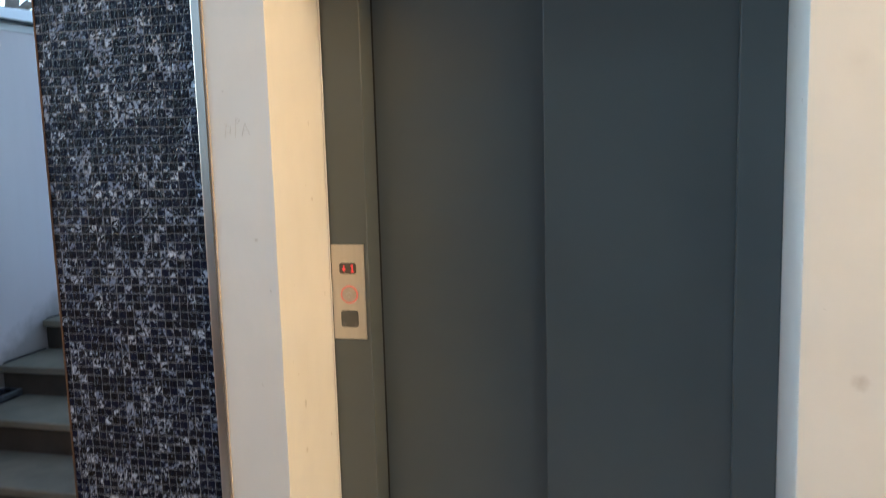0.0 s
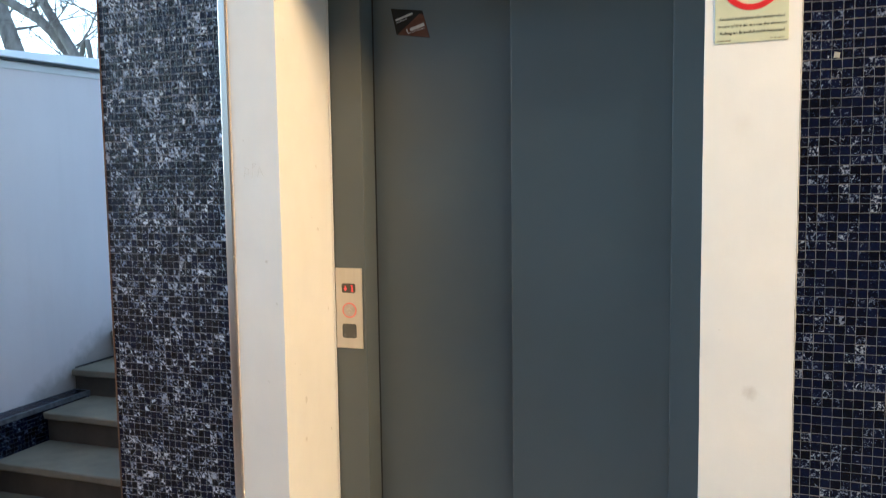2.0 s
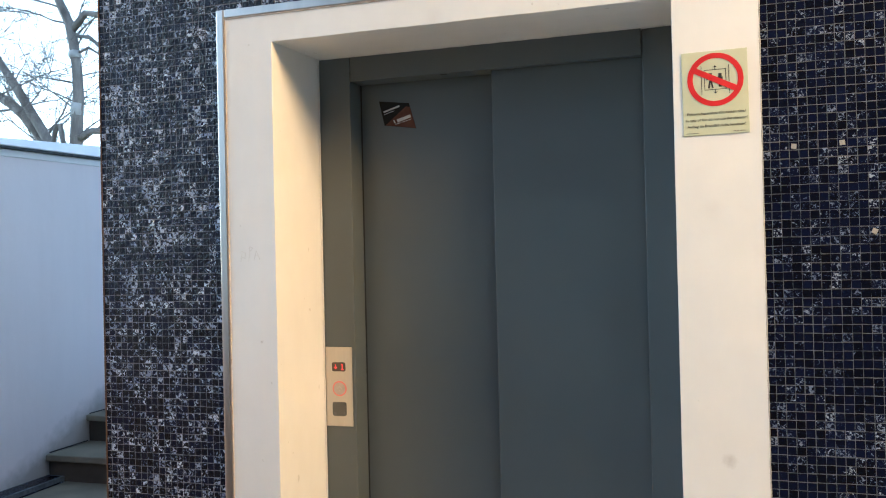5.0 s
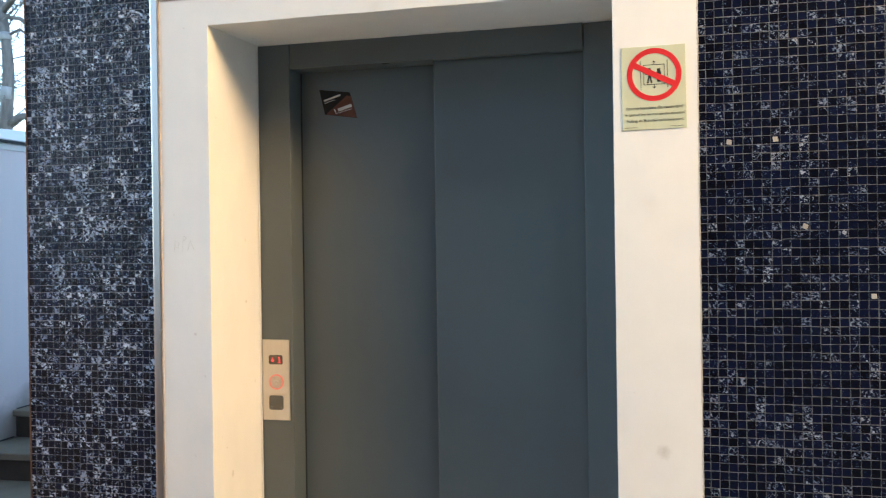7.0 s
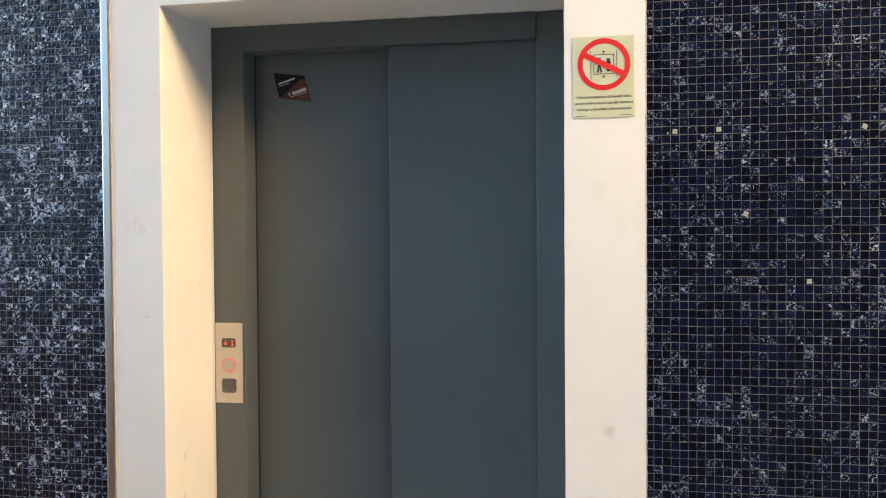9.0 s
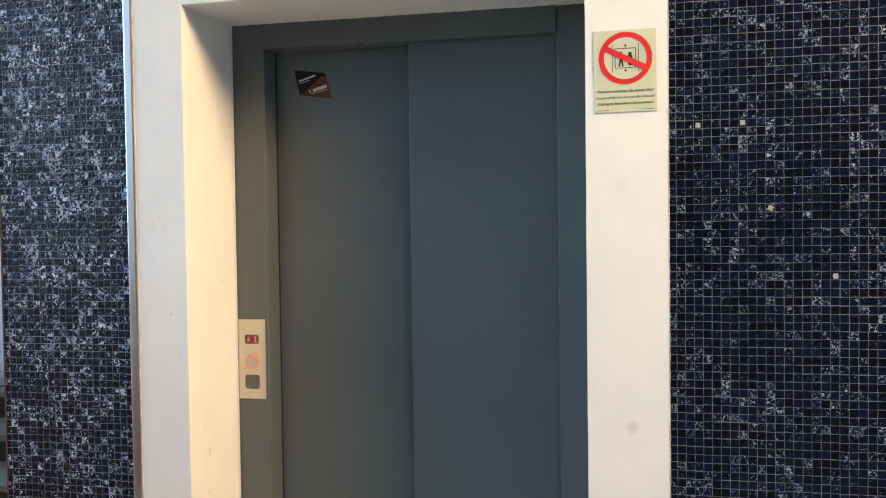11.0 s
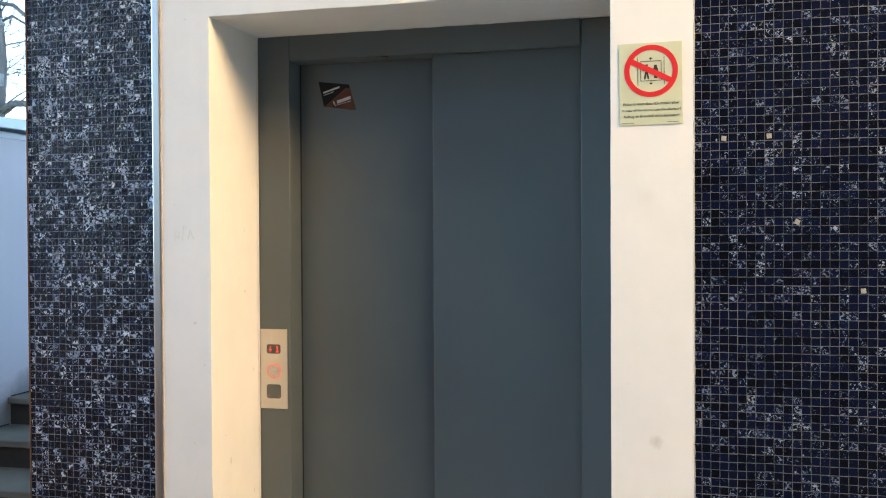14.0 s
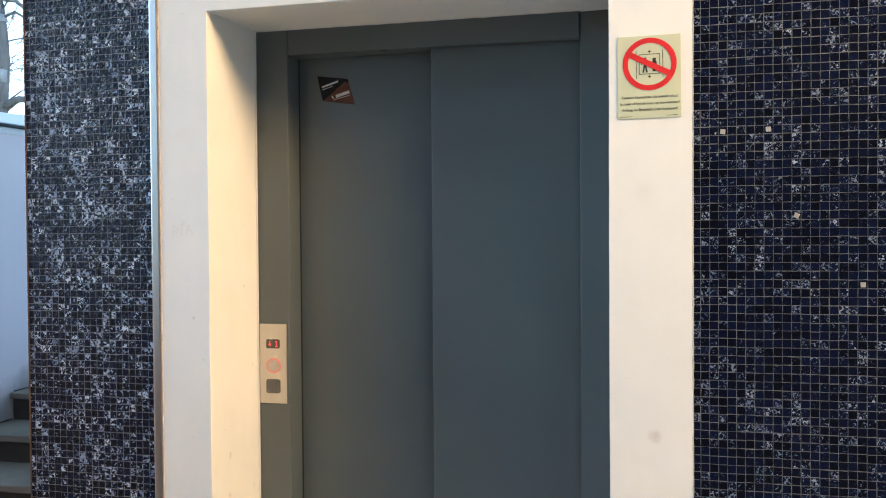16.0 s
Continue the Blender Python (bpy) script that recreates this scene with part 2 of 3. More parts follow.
INK = mottled("black print", (0.018, 0.018, 0.018), (0.03, 0.03, 0.028), 40, 0.5, 0, 400, 0.03)
FOIL_BLACK = mottled("black gloss foil", (0.008, 0.009, 0.011), (0.014, 0.015, 0.017), 40, 0.55, 0, 300, 0.05, spec=0.2)
FOIL_BROWN = mottled("brown gloss foil", (0.075, 0.03, 0.02), (0.14, 0.06, 0.04), 30, 0.55, 0, 300, 0.05, spec=0.2)
FOIL_WHITE = mottled("white foil print", (0.5, 0.49, 0.47), (0.62, 0.61, 0.58), 60, 0.4, 0, 300, 0.05)
SMOKED = mottled("smoked plastic window", (0.07, 0.06, 0.05), (0.09, 0.078, 0.065), 20, 0.18, 0, 300, 0.03)
READER = mottled("grey translucent plastic", (0.085, 0.083, 0.075), (0.105, 0.102, 0.093), 20, 0.25, 0, 300, 0.03)
PENCIL = mottled("faint pencil", (0.6, 0.585, 0.55), (0.7, 0.68, 0.64), 90, 0.7, 0, 500, 0.05)
BUTTON = mottled("satin steel button", (0.42, 0.38, 0.34), (0.55, 0.5, 0.45), 60, 0.4, 0.6, 500, 0.05)
SHADE, nt_, b_ = material("warm lit opal glass", (0.8, 0.75, 0.65), 0.4)
b_.inputs["Emission Color"].default_value = (1.0, 0.82, 0.6, 1)
b_.inputs["Emission Strength"].default_value = 1.5
LED, nt_, b_ = material("red display light", (0.4, 0.02, 0.02), 0.4)
b_.inputs["Emission Color"].default_value = (1.0, 0.05, 0.03, 1)
b_.inputs["Emission Strength"].default_value = 0.45
HALO, nt_, b_ = material("lit red button ring", (0.6, 0.22, 0.18), 0.35)
b_.inputs["Emission Color"].default_value = (1.0, 0.12, 0.08, 1)
b_.inputs["Emission Strength"].default_value = 0.12


# ---- shapes ----
def shape(bm, verts, faces):
    """Adds faces, by their corners, to a bmesh."""
    vs = [bm.verts.new(v) for v in verts]
    for f in faces:
        bm.faces.new([vs[i] for i in f])
    return vs


BOX_FACES = ((0, 3, 2, 1), (4, 5, 6, 7), (0, 1, 5, 4), (1, 2, 6, 5), (2, 3, 7, 6), (3, 0, 4, 7))


def box(x0, x1, y0, y1, z0, z1, bevel=0.0, segments=2, bm=None):
    own = bmesh.new()
    shape(own, [(x0, y0, z0), (x1, y0, z0), (x1, y1, z0), (x0, y1, z0), (x0, y0, z1), (x1, y0, z1), (x1, y1, z1), (x0, y1, z1)], BOX_FACES)
    if bevel:
        bmesh.ops.bevel(own, geom=own.edges[:], offset=bevel, segments=segments, profile=0.5, affect="EDGES")
    return join(bm, own)


def join(bm, own):
    """Adds one bmesh to another."""
    if bm is None:
        return own
    me = bpy.data.meshes.new("scratch")
    own.to_mesh(me)
    own.free()
    bm.from_mesh(me)
    bpy.data.meshes.remove(me)
    return bm


def prism(outline, y0, y1, bm=None, bevel=0.0):
    """A plate: an outline in x and z, from y0 (front) to y1."""
    own = bmesh.new()
    n = len(outline)
    vs = [own.verts.new((x, y0, z)) for x, z in outline] + [own.verts.new((x, y1, z)) for x, z in outline]
    own.faces.new(vs[:n])
    own.faces.new(vs[n:][::-1])
    for i in range(n):
        own.faces.new((vs[i], vs[n + i], vs[n + (i + 1) % n], vs[(i + 1) % n]))
    bmesh.ops.recalc_face_normals(own, faces=own.faces[:])
    if bevel:
        bmesh.ops.bevel(own, geom=own.edges[:], offset=bevel, segments=2, profile=0.5, affect="EDGES")
    return join(bm, own)


def annulus(cx, cz, outer, inner, y0, y1, steps=48, bm=None):
    own = bmesh.new()
    ring = []
    for i in range(steps):
        a = 2 * math.pi * i / steps
        c, s = math.cos(a), math.sin(a)
        ring.append([own.verts.new((cx + r * c, y, cz + r * s)) for r, y in ((outer, y1), (outer, y0), (inner, y0), (inner, y1))])
    for i in range(steps):
        a, b = ring[i], ring[(i + 1) % steps]
        for k in range(4):
            own.faces.new((a[k], a[(k + 1) % 4], b[(k + 1) % 4], b[k]))
    bmesh.ops.recalc_face_normals(own, faces=own.faces[:])
    return join(bm, own)


def disc_outline(cx, cz, r, steps=40):
    return [(cx + r * math.cos(2 * math.pi * i / steps), cz + r * math.sin(2 * math.pi * i / steps)) for i in range(steps)]


def round_outline(x0, x1, z0, z1, r, steps=5):
    out = []
    for cx, cz, a0 in ((x1 - r, z1 - r, 0), (x0 + r, z1 - r, 90), (x0 + r, z0 + r, 180), (x1 - r, z0 + r, 270)):
        for i in range(steps + 1):
            a = radians(a0 + 90 * i / steps)
            out.append((cx + r * math.cos(a), cz + r * math.sin(a)))
    return out


def bar(ax, az, bx, bz, width):
    """The outline of a stroke."""
    d = Vector((bx - ax, bz - az)).normalized() * width / 2
    return [(ax - d.y, az + d.x), (ax + d.y, az - d.x), (bx + d.y, bz - d.x), (bx - d.y, bz + d.x)]


def mesh_of(name, bm, mat, smooth=False):
    me = bpy.data.meshes.new(name)
    bm.to_mesh(me)
    bm.free()
    if mat:
        me.materials.append(mat)
    if smooth:
        for p in me.polygons:
            p.use_smooth = True
    return me


def part(name, bm, mat, parent=None, label="", smooth=False):
    ob = new(name, mesh_of(name, bm, mat, smooth))
    if parent is not None:
        ob.parent = parent
        ob.matrix_parent_inverse = parent.matrix_basis.inverted()
    return tagged(ob, label)


def thing(name, label, category, at=(0, 0, 0), group="", kind=""):
    ob = new(name)
    ob.location = at
    ob.empty_display_size = 0.1
    return tagged(ob, label, category, group, kind)


def structure(name, bm, mat, label, category, smooth=False):
    return tagged(part(name, bm, mat, None, label, smooth), "", category, "", "structure")


def words(text, x, z, y, width, mat, parent, label=""):
    """Flat lettering, centred at x with its foot at z, fitted to a width."""
    cu = bpy.data.curves.new("lettering", "FONT")
    cu.body = text
    cu.align_x = "CENTER"
    cu.size = 0.01
    cu.offset = 0.0001
    ob = bpy.data.objects.new("lettering", cu)
    scene.collection.objects.link(ob)
    bpy.context.view_layer.update()
    me = bpy.data.meshes.new_from_object(ob.evaluated_get(bpy.context.evaluated_depsgraph_get()))
    bpy.data.objects.remove(ob)
    bpy.data.curves.remove(cu)
    xs = [v.co.x for v in me.vertices]
    k = width / (max(xs) - min(xs))
    for v in me.vertices:
        v.co = (x + v.co.x * k, y, z + v.co.y * k)
    me.name = "lettering"
    me.materials.clear()
    me.materials.append(mat)
    o = new("lettering", me)
    o.parent = parent
    o.matrix_parent_inverse = parent.matrix_basis.inverted()
    return tagged(o, label)


# ---- large structure ----
ground = structure("ground", box(-150, 150, -150, 150, -0.6, -0.12), SOIL, "winter ground with thin grass and soil", "ground")
# unseen floor: pale near the lift, dark beyond, to steer the bounced light
floor = structure("floor", box(-2.40, EAST + 0.2, -1.4, 0.45, -0.12, 0.0), FLOOR, "unseen blue-grey floor of the landing, toned to set the bounced light", "floor")
structure("pavement", box(-2.40, EAST + 0.2, -5.2, -1.404, -0.12, -0.004), PAVING, "unseen dark paving, kept dark to limit bounced light", "pavement")

# plaster surround of the lift recess
FRONT, BACK, DEEP = -0.004, 0.302, 0.52
L0, L1, LB = -0.504, -0.3583, -0.3595
R1, R0, RB = 0.7157, 0.9108, 0.728
T1, T0, TB = 2.1105, 2.188, 2.129


def surround():
    bm = bmesh.new()
    v = {}

    def p(key, *co):
        v[key] = bm.verts.new(co)

    for side, xo, xi, xb in (("l", L0, L1, LB), ("r", R0, R1, RB)):
        p(side + "of", xo, FRONT, 0), p(side + "ot", xo, FRONT, T0), p(side + "it", xi, FRONT, T1), p(side + "if", xi, FRONT, 0)
        p(side + "bt", xb, BACK, TB), p(side + "bf", xb, BACK, 0), p(side + "dt", xb, DEEP, TB), p(side + "df", xb, DEEP, 0)
        p(side + "kt", xo, DEEP, T0), p(side + "kf", xo, DEEP, 0)
        p(side + "jt", xi, FRONT, T0)
    f = bm.faces.new
    for s in "lr":
        f([v[s + k] for k in ("of", "if", "it", "jt", "ot")])
        f([v[s + k] for k in ("if", "bf", "bt", "it")])
        f([v[s + k] for k in ("bf", "df", "dt", "bt")])
        f([v[s + k] for k in ("of", "ot", "kt", "kf")])
        f([v[s + k] for k in ("of", "kf", "df", "bf", "if")])
        f([v[s + k] for k in ("kf", "kt", "dt", "df")])
    f([v["lit"], v["rit"], v["rjt"], v["ljt"]])
    f([v["lit"], v["lbt"], v["rbt"], v["rit"]])
    f([v["lbt"], v["ldt"], v["rdt"], v["rbt"]])
    f([v["ldt"], v["lkt"], v["rkt"], v["rdt"]])
    f([v[k] for k in ("lot", "ljt", "rjt", "rot", "rkt", "lkt")])
    bmesh.ops.recalc_face_normals(bm, faces=bm.faces[:])
    sharp = [e for e in bm.edges if {e.verts[0], e.verts[1]} in ({v["lif"], v["lit"]}, {v["rif"], v["rit"]}, {v["lit"], v["rit"]})]
    bmesh.ops.bevel(bm, geom=sharp, offset=0.002, segments=3, profile=0.5, affect="EDGES")
    # hand-finished arrises: cut into short lengths and let them wander a little
    for n, count, step in (((0, 0, 1), 34, 0.062), ((1, 0, 0), 20, 0.07)):
        for k in range(count):
            co = Vector(n) * (0.05 + k * step) if n[2] else Vector((-0.5 + k * step, 0, 0))
            bmesh.ops.bisect_plane(bm, geom=bm.verts[:] + bm.edges[:] + bm.faces[:], plane_co=co, plane_no=n)
    for q in bm.verts:
        if q.co.y < 0.1 and L0 + 0.02 < q.co.x < R0 - 0.02 and 0.01 < q.co.z < T0 - 0.02:
            q.co.x += 0.0011 * noise.noise((q.co.z * 7, q.co.x * 3, 2.0))
            q.co.z += 0.0011 * noise.noise((q.co.x * 7, q.co.z * 3, 8.0))
    return bm


def bead(points, width, y0, y1, seed):
    """An uneven run of filler along a line of points in x and z."""
    bm = bmesh.new()
    last = None
    for i, (x, z, nx, nz) in enumerate(points):
        w = width * (0.75 + 0.5 * abs(noise.noise((i * 0.23, seed, 0.0))) + 0.25 * noise.noise((i * 0.7, seed, 3.0)))
        row = [bm.verts.new((x, y1, z)), bm.verts.new((x + nx * w * 0.5, y0, z + nz * w * 0.5)), bm.verts.new((x + nx * w, y1 - 0.0004, z + nz * w))]
        if last:
            for k in range(2):
                bm.faces.new((last[k], last[k + 1], row[k + 1], row[k]))
        last = row
    bmesh.ops.recalc_face_normals(bm, faces=bm.faces[:])
    return bm


structure("wall_surround", surround(), PLASTER, "white painted plaster surround of the lift recess, slightly stained", "wall")

# backing walls that carry the mosaic
XL, XR = -0.937, 2.30
CEIL = 4.20
wall_left = structure("wall_left", box(XL, L0 - 0.028, 0.0022, 1.9, 0, CEIL, 0.002), GROUT, "wall clad in blue-black glass mosaic with grey joints", "wall")
wall_lintel = structure("wall_lintel", box(L0 - 0.028, R0, 0.0022, 1.9, T0 + 0.028, CEIL), GROUT, "mosaic-clad wall above the lift recess", "wall")
wall_right = structure("wall_right", box(R0, XR, 0.0022, 1.9, 0, CEIL), GROUT_DARK, "wall clad in dark glass mosaic beside the lift", "wall")
structure("wall_shaft", box(L0 - 0.028, R0, 1.75, 1.9, 0, T0 + 0.02), COAT_DARK, "dark back wall of the lift shaft", "wall")

# the landing round the camera, unseen: walls and roof added to shape its light
structure("ceiling", box(XL - 0.25, EAST + 0.2, -3.4, 1.9, CEIL + 0.002, CEIL + 0.25), CEILING, "unseen white roof slab, added to limit the sky light", "ceiling")
bm = box(EAST, EAST + 0.2, -4.998, WIN_Y0, 0, CEIL)
box(EAST, EAST + 0.2, WIN_Y1, 1.9, 0, CEIL, bm=bm)
box(EAST, EAST + 0.2, WIN_Y0, WIN_Y1, 0, WIN_Z0, bm=bm)
box(EAST, EAST + 0.2, WIN_Y0, WIN_Y1, WIN_Z1, CEIL, bm=bm)
structure("wall_east", bm, BUFF, "unseen grey side wall, added to hold the warm lamp's window", "wall")
# unseen window, added so that the warm area lamp has an opening
win = structure("window_1", box(EAST + 0.02, EAST + 0.06, WIN_Y0, WIN_Y0 + 0.04, WIN_Z0, WIN_Z1), CAP, "made-up high window round the warm area lamp", "window")
part("window_frame", box(EAST + 0.02, EAST + 0.06, WIN_Y1 - 0.04, WIN_Y1, WIN_Z0, WIN_Z1), CAP, win)
part("window_frame", box(EAST + 0.02, EAST + 0.06, WIN_Y0 + 0.041, WIN_Y1 - 0.041, WIN_Z0, WIN_Z0 + 0.04), CAP, win)
part("window_frame", box(EAST + 0.02, EAST + 0.06, WIN_Y0 + 0.041, WIN_Y1 - 0.041, WIN_Z1 - 0.04, WIN_Z1), CAP, win)
structure("wall_return", box(XR, EAST, 0.0, 0.2, 0, CEIL), BUFF, "grey painted wall of the landing", "wall")
# added out of view to keep frontal sky light off the door
structure("wall_south", box(-2.40, EAST + 0.2, -5.2, -5.0, 0, 4.6), SHADED, "unseen dark wall, added to block sky light from the front", "wall")

# added out of view: dark stretch for reflections, white stretch to bounce cool light
structure("wall_west", box(-2.62, -2.40, -5.2, -1.752, -0.12, 1.5), SHADED, "unseen low dark wall, added to darken the left mosaic's reflections", "wall")
structure("wall_west_2", box(-2.62, -2.40, -1.75, 0.298, -0.12, 1.5), PARAPET, "unseen low white wall, added to bounce cool light to the door", "wall")

# ---- steps and parapet outside ----
RUN, RISE, NOSE_Y, FIRST, STEP_X0, STEP_X1 = 0.2915, 0.1435, 0.4325, 0.107, -2.40, -0.95


def run_of(profile, x0, x1, bevel=0.0):
    """A body along the parapet: an outline in y and z, from x0 to x1."""
    bm = bmesh.new()
    n = len(profile)
    vs = [bm.verts.new((x, y, z)) for x in (x0, x1) for y, z in profile]
    bm.faces.new(vs[:n])
    bm.faces.new(vs[n:][::-1])
    for k in range(n):
        bm.faces.new((vs[k], vs[n + k], vs[n + (k + 1) % n], vs[(k + 1) % n]))
    bmesh.ops.recalc_face_normals(bm, faces=bm.faces[:])
    if bevel:
        bmesh.ops.bevel(bm, geom=bm.edges[:], offset=bevel, segments=2, profile=0.5, affect="EDGES")
    return bm


def parapet_top(y):
    """The parapet's head rises gently with the steps."""
    return 2.0735 + 0.022 * (y - 0.93)


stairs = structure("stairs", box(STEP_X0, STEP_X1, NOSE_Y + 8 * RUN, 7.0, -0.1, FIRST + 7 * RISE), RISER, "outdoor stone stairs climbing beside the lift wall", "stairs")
Y0, YM, Y1 = 0.3, 1.9, 7.0
wall_parapet = structure("wall_parapet", run_of([(Y0, -0.12), (Y1, -0.12), (Y1, parapet_top(Y1) - 0.012), (Y0, parapet_top(Y0) - 0.012)], -2.62, -2.40, 0.006), PARAPET, "white rendered parapet wall, grimy along the steps", "wall")
coping = part("coping", run_of([(Y0, parapet_top(Y0)), (YM, parapet_top(YM)), (Y1, parapet_top(Y1)), (Y1, parapet_top(Y1) + 0.085), (YM, parapet_top(YM) + 0.085), (Y0, parapet_top(Y0) + 0.022)], -2.66, -2.365, 0.005), CAP, wall_parapet, "white coping with a painted shadow strip below")
for v in coping.data.vertices:
    if v.co.x > -2.40 and v.co.z > parapet_top(v.co.y) + 0.012:
        v.co.x -= 0.11
# dark strip painted as the overhang's shadow
part("drip_edge", run_of([(Y0, parapet_top(Y0) - 0.0115), (Y1, parapet_top(Y1) - 0.0115), (Y1, parapet_top(Y1) - 0.0005), (Y0, parapet_top(Y0) - 0.0005)], -2.374, -2.367), COAT_DARK, coping, "dark strip for the shadow under the coping")
part("render_band", run_of([(Y0, parapet_top(Y0) - 0.048), (Y1, parapet_top(Y1) - 0.048), (Y1, parapet_top(Y1) - 0.0125), (Y0, parapet_top(Y0) - 0.0125)], -2.402, -2.392, 0.003), CAP, wall_parapet, "paler band under the coping")
for i in range(8):
    y, z = NOSE_Y + i * RUN, FIRST + i * RISE + (0.009 if i < 3 else 0.0)
    left = STEP_X0 + (0.1 if i < 3 else 0.002)
    bm = box(left, STEP_X1, y, y + RUN + 0.035, z - 0.034, z, 0.007, 3)
    bmesh.ops.bisect_plane(bm, geom=bm.verts[:] + bm.edges[:] + bm.faces[:], plane_co=(-2.0, 0, 0), plane_no=(1, 0, 0))
    for k in range(12):
        bmesh.ops.bisect_plane(bm, geom=bm.verts[:] + bm.edges[:] + bm.faces[:], plane_co=(-2.3 + 0.11 * k, 0, 0), plane_no=(1, 0, 0))
    for v in bm.verts:
        v.co.y += 0.006 * noise.noise((v.co.x * 9, i * 3.1, v.co.z * 30))
        v.co.z += 0.004 * noise.noise((v.co.x * 5, i * 1.7, 5))
    part("tread", bm, TREAD, stairs, "worn grey-green stone tread with a rounded nosing")
    if i > 2:
        # thin dark strip stands in for contact shade along the wall
        part("wall_joint", box(STEP_X0 + 0.0005, STEP_X0 + 0.006, y + 0.03, y + RUN + 0.01, z + 0.001, z + 0.006), COAT_DARK, stairs, "dark strip for the shadow line where tread meets wall")
    part("riser", box(left, STEP_X1, y + 0.026, y + RUN, z - RISE, z - 0.0345), RISER, stairs, "brown-grey stone riser, darkened for the shade below the nosing")
PLINTH_X, PLINTH_Z = -2.297, 0.432
plinth = structure("plinth", box(-2.40, PLINTH_X, 0.3, NOSE_Y + 3 * RUN + 0.02, 0.0, PLINTH_Z, 0.003), GROUT_DARK, "low plinth clad in dark blue mosaic along the parapet", "plinth")

# ---- metal and edge trims ----
trim = structure("trim", box(L0 - 0.028, L0 - 0.003, -0.008, 0.012, 0, T0 + 0.0275, 0.003), ALUMINIUM, "dull aluminium edge trim round the lift recess", "trim")
part("top_trim", box(L0 - 0.0025, R0 + 0.03, -0.0075, 0.012, T0 + 0.0025, T0 + 0.0275, 0.003), ALUMINIUM, trim, "")
part("screw", prism(disc_outline(L0 - 0.0045, 1.2835, 0.0035, 12), -0.0105, -0.0075), STEEL, trim, "small bright screw head")
bm = bmesh.new()
box(L0 - 0.0028, L0 + 0.0004, -0.0070, 0.0, 0, T0 - 0.002, 0.0008, 2, bm)
box(L0 + 0.003, R0, -0.0070, 0.0, T0 - 0.0012, T0 + 0.0022, 0.0008, 2, bm)
structure("sealant_bead", bm, SEALANT, "yellowed sealant bead between plaster and metal trim", "trim")
structure("edge_strip", box(XL - 0.0032, XL - 0.0005, -0.0012, 0.03, 0, CEIL, 0.001), RUST, "weathered brown edging strip at the wall's end", "trim")
structure("plaster_lip", bead([(R0 - 0.003, 0.004 + k * 0.0135, 1, 0) for k in range(162)], 0.0042, -0.0046, -0.0041, 4.0), PLASTER, "thin ragged plaster lip beside the mosaic", "trim", True)
structure("grout_strip", bead([(R0 + 0.0008, 0.004 + k * 0.0115, 1, 0) for k in range(190)], 0.0040, 0.0006, 0.0021, 9.0), MORTAR, "ragged pale mortar joint between plaster and mosaic", "trim", True)

# ---- lift landing door ----
HEAD = 2.0515
JL, JR = -0.2555, 0.631
REAR, LEAF, SEAM = 0.378, 0.331, 0.1912
door = thing("elevator_door", "closed grey two-leaf sliding lift door in a grey steel frame", "elevator door", (0.18, BACK, 0))
for outer, inner, skew, turn, deep in ((LB + 0.0005, JL, 0.006, 0.0, REAR - 0.0015), (RB - 0.0005, JR, -0.004, 0.011, REAR + 0.02)):
    # folded steel jamb; its inner cheek leans a little into the opening, and one face turns towards it
    bm = bmesh.new()
    xs = (outer, inner, inner + skew, outer) if outer < inner else (inner, outer, outer, inner + skew)
    shape(bm, [(x, y, z) for z in (0, TB - 0.001) for x, y in zip(xs, (BACK + turn, BACK, deep, deep))], BOX_FACES)
    bmesh.ops.bevel(bm, geom=bm.edges[:], offset=0.0028, segments=3, profile=0.5, affect="EDGES")
    part("jamb", bm, COAT, door)
# black strip in place of the shaded gap between jamb and leaf
part("gasket", box(JL - 0.004, JL + 0.0095, REAR - 0.001, REAR + 0.004, 0.012, HEAD), COAT_DARK, door, "black strip standing in for the shadow gap beside the leaf")
bm = box(JL + 0.0012, JR - 0.0012, BACK + 0.0015, BACK + 0.024, HEAD, TB - 0.001, 0.002)
header = part("header", bm, COAT, door)
part("soffit", box(JL + 0.0012, SEAM, BACK + 0.0248, REAR - 0.001, HEAD + 0.001, HEAD + 0.03, 0.001), COAT, header)
slot = part("latch_slot", prism(round_outline(-0.011, 0.011, 0, 0.012, 0.005), 0, 0.0015), COAT_DARK, header, "small dark slot under the header")
slot.matrix_basis = pose(0.048, BACK + 0.018, HEAD - 0.0008, 90)
part("door_leaf", box(-0.29, 0.26, REAR, REAR + 0.03, 0.012, 2.085, 0.002), COAT, door, "recessed rear leaf of the sliding door")
part("door_leaf", box(SEAM, 0.66, LEAF, REAR - 0.006, 0.012, 2.085, 0.003), COAT, door, "front leaf of the sliding door")
part("sill", box(LB, RB, BACK, REAR + 0.05, 0.0, 0.010, 0.001), ALUMINIUM, door, "grooved aluminium door sill")
part("head_box", box(LB, RB, REAR + 0.032, REAR + 0.1, 2.03, 2.15), COAT_DARK, door, "dark door gear box")

filler = structure("filler_bead", bead([(LB - 0.001, 0.01 + k * 0.02, 1, 0) for k in range(106)], 0.0055, BACK - 0.013, BACK - 0.0068, 1.0), PLASTER, "uneven white filler where plaster meets the steel frame", "trim", True)
part("top_bead", bead([(LB + 0.004 + k * 0.0195, TB + 0.001, 0, -1) for k in range(60)], 0.0042, BACK - 0.0065, BACK - 0.001, 7.0), PLASTER, filler, "", True)


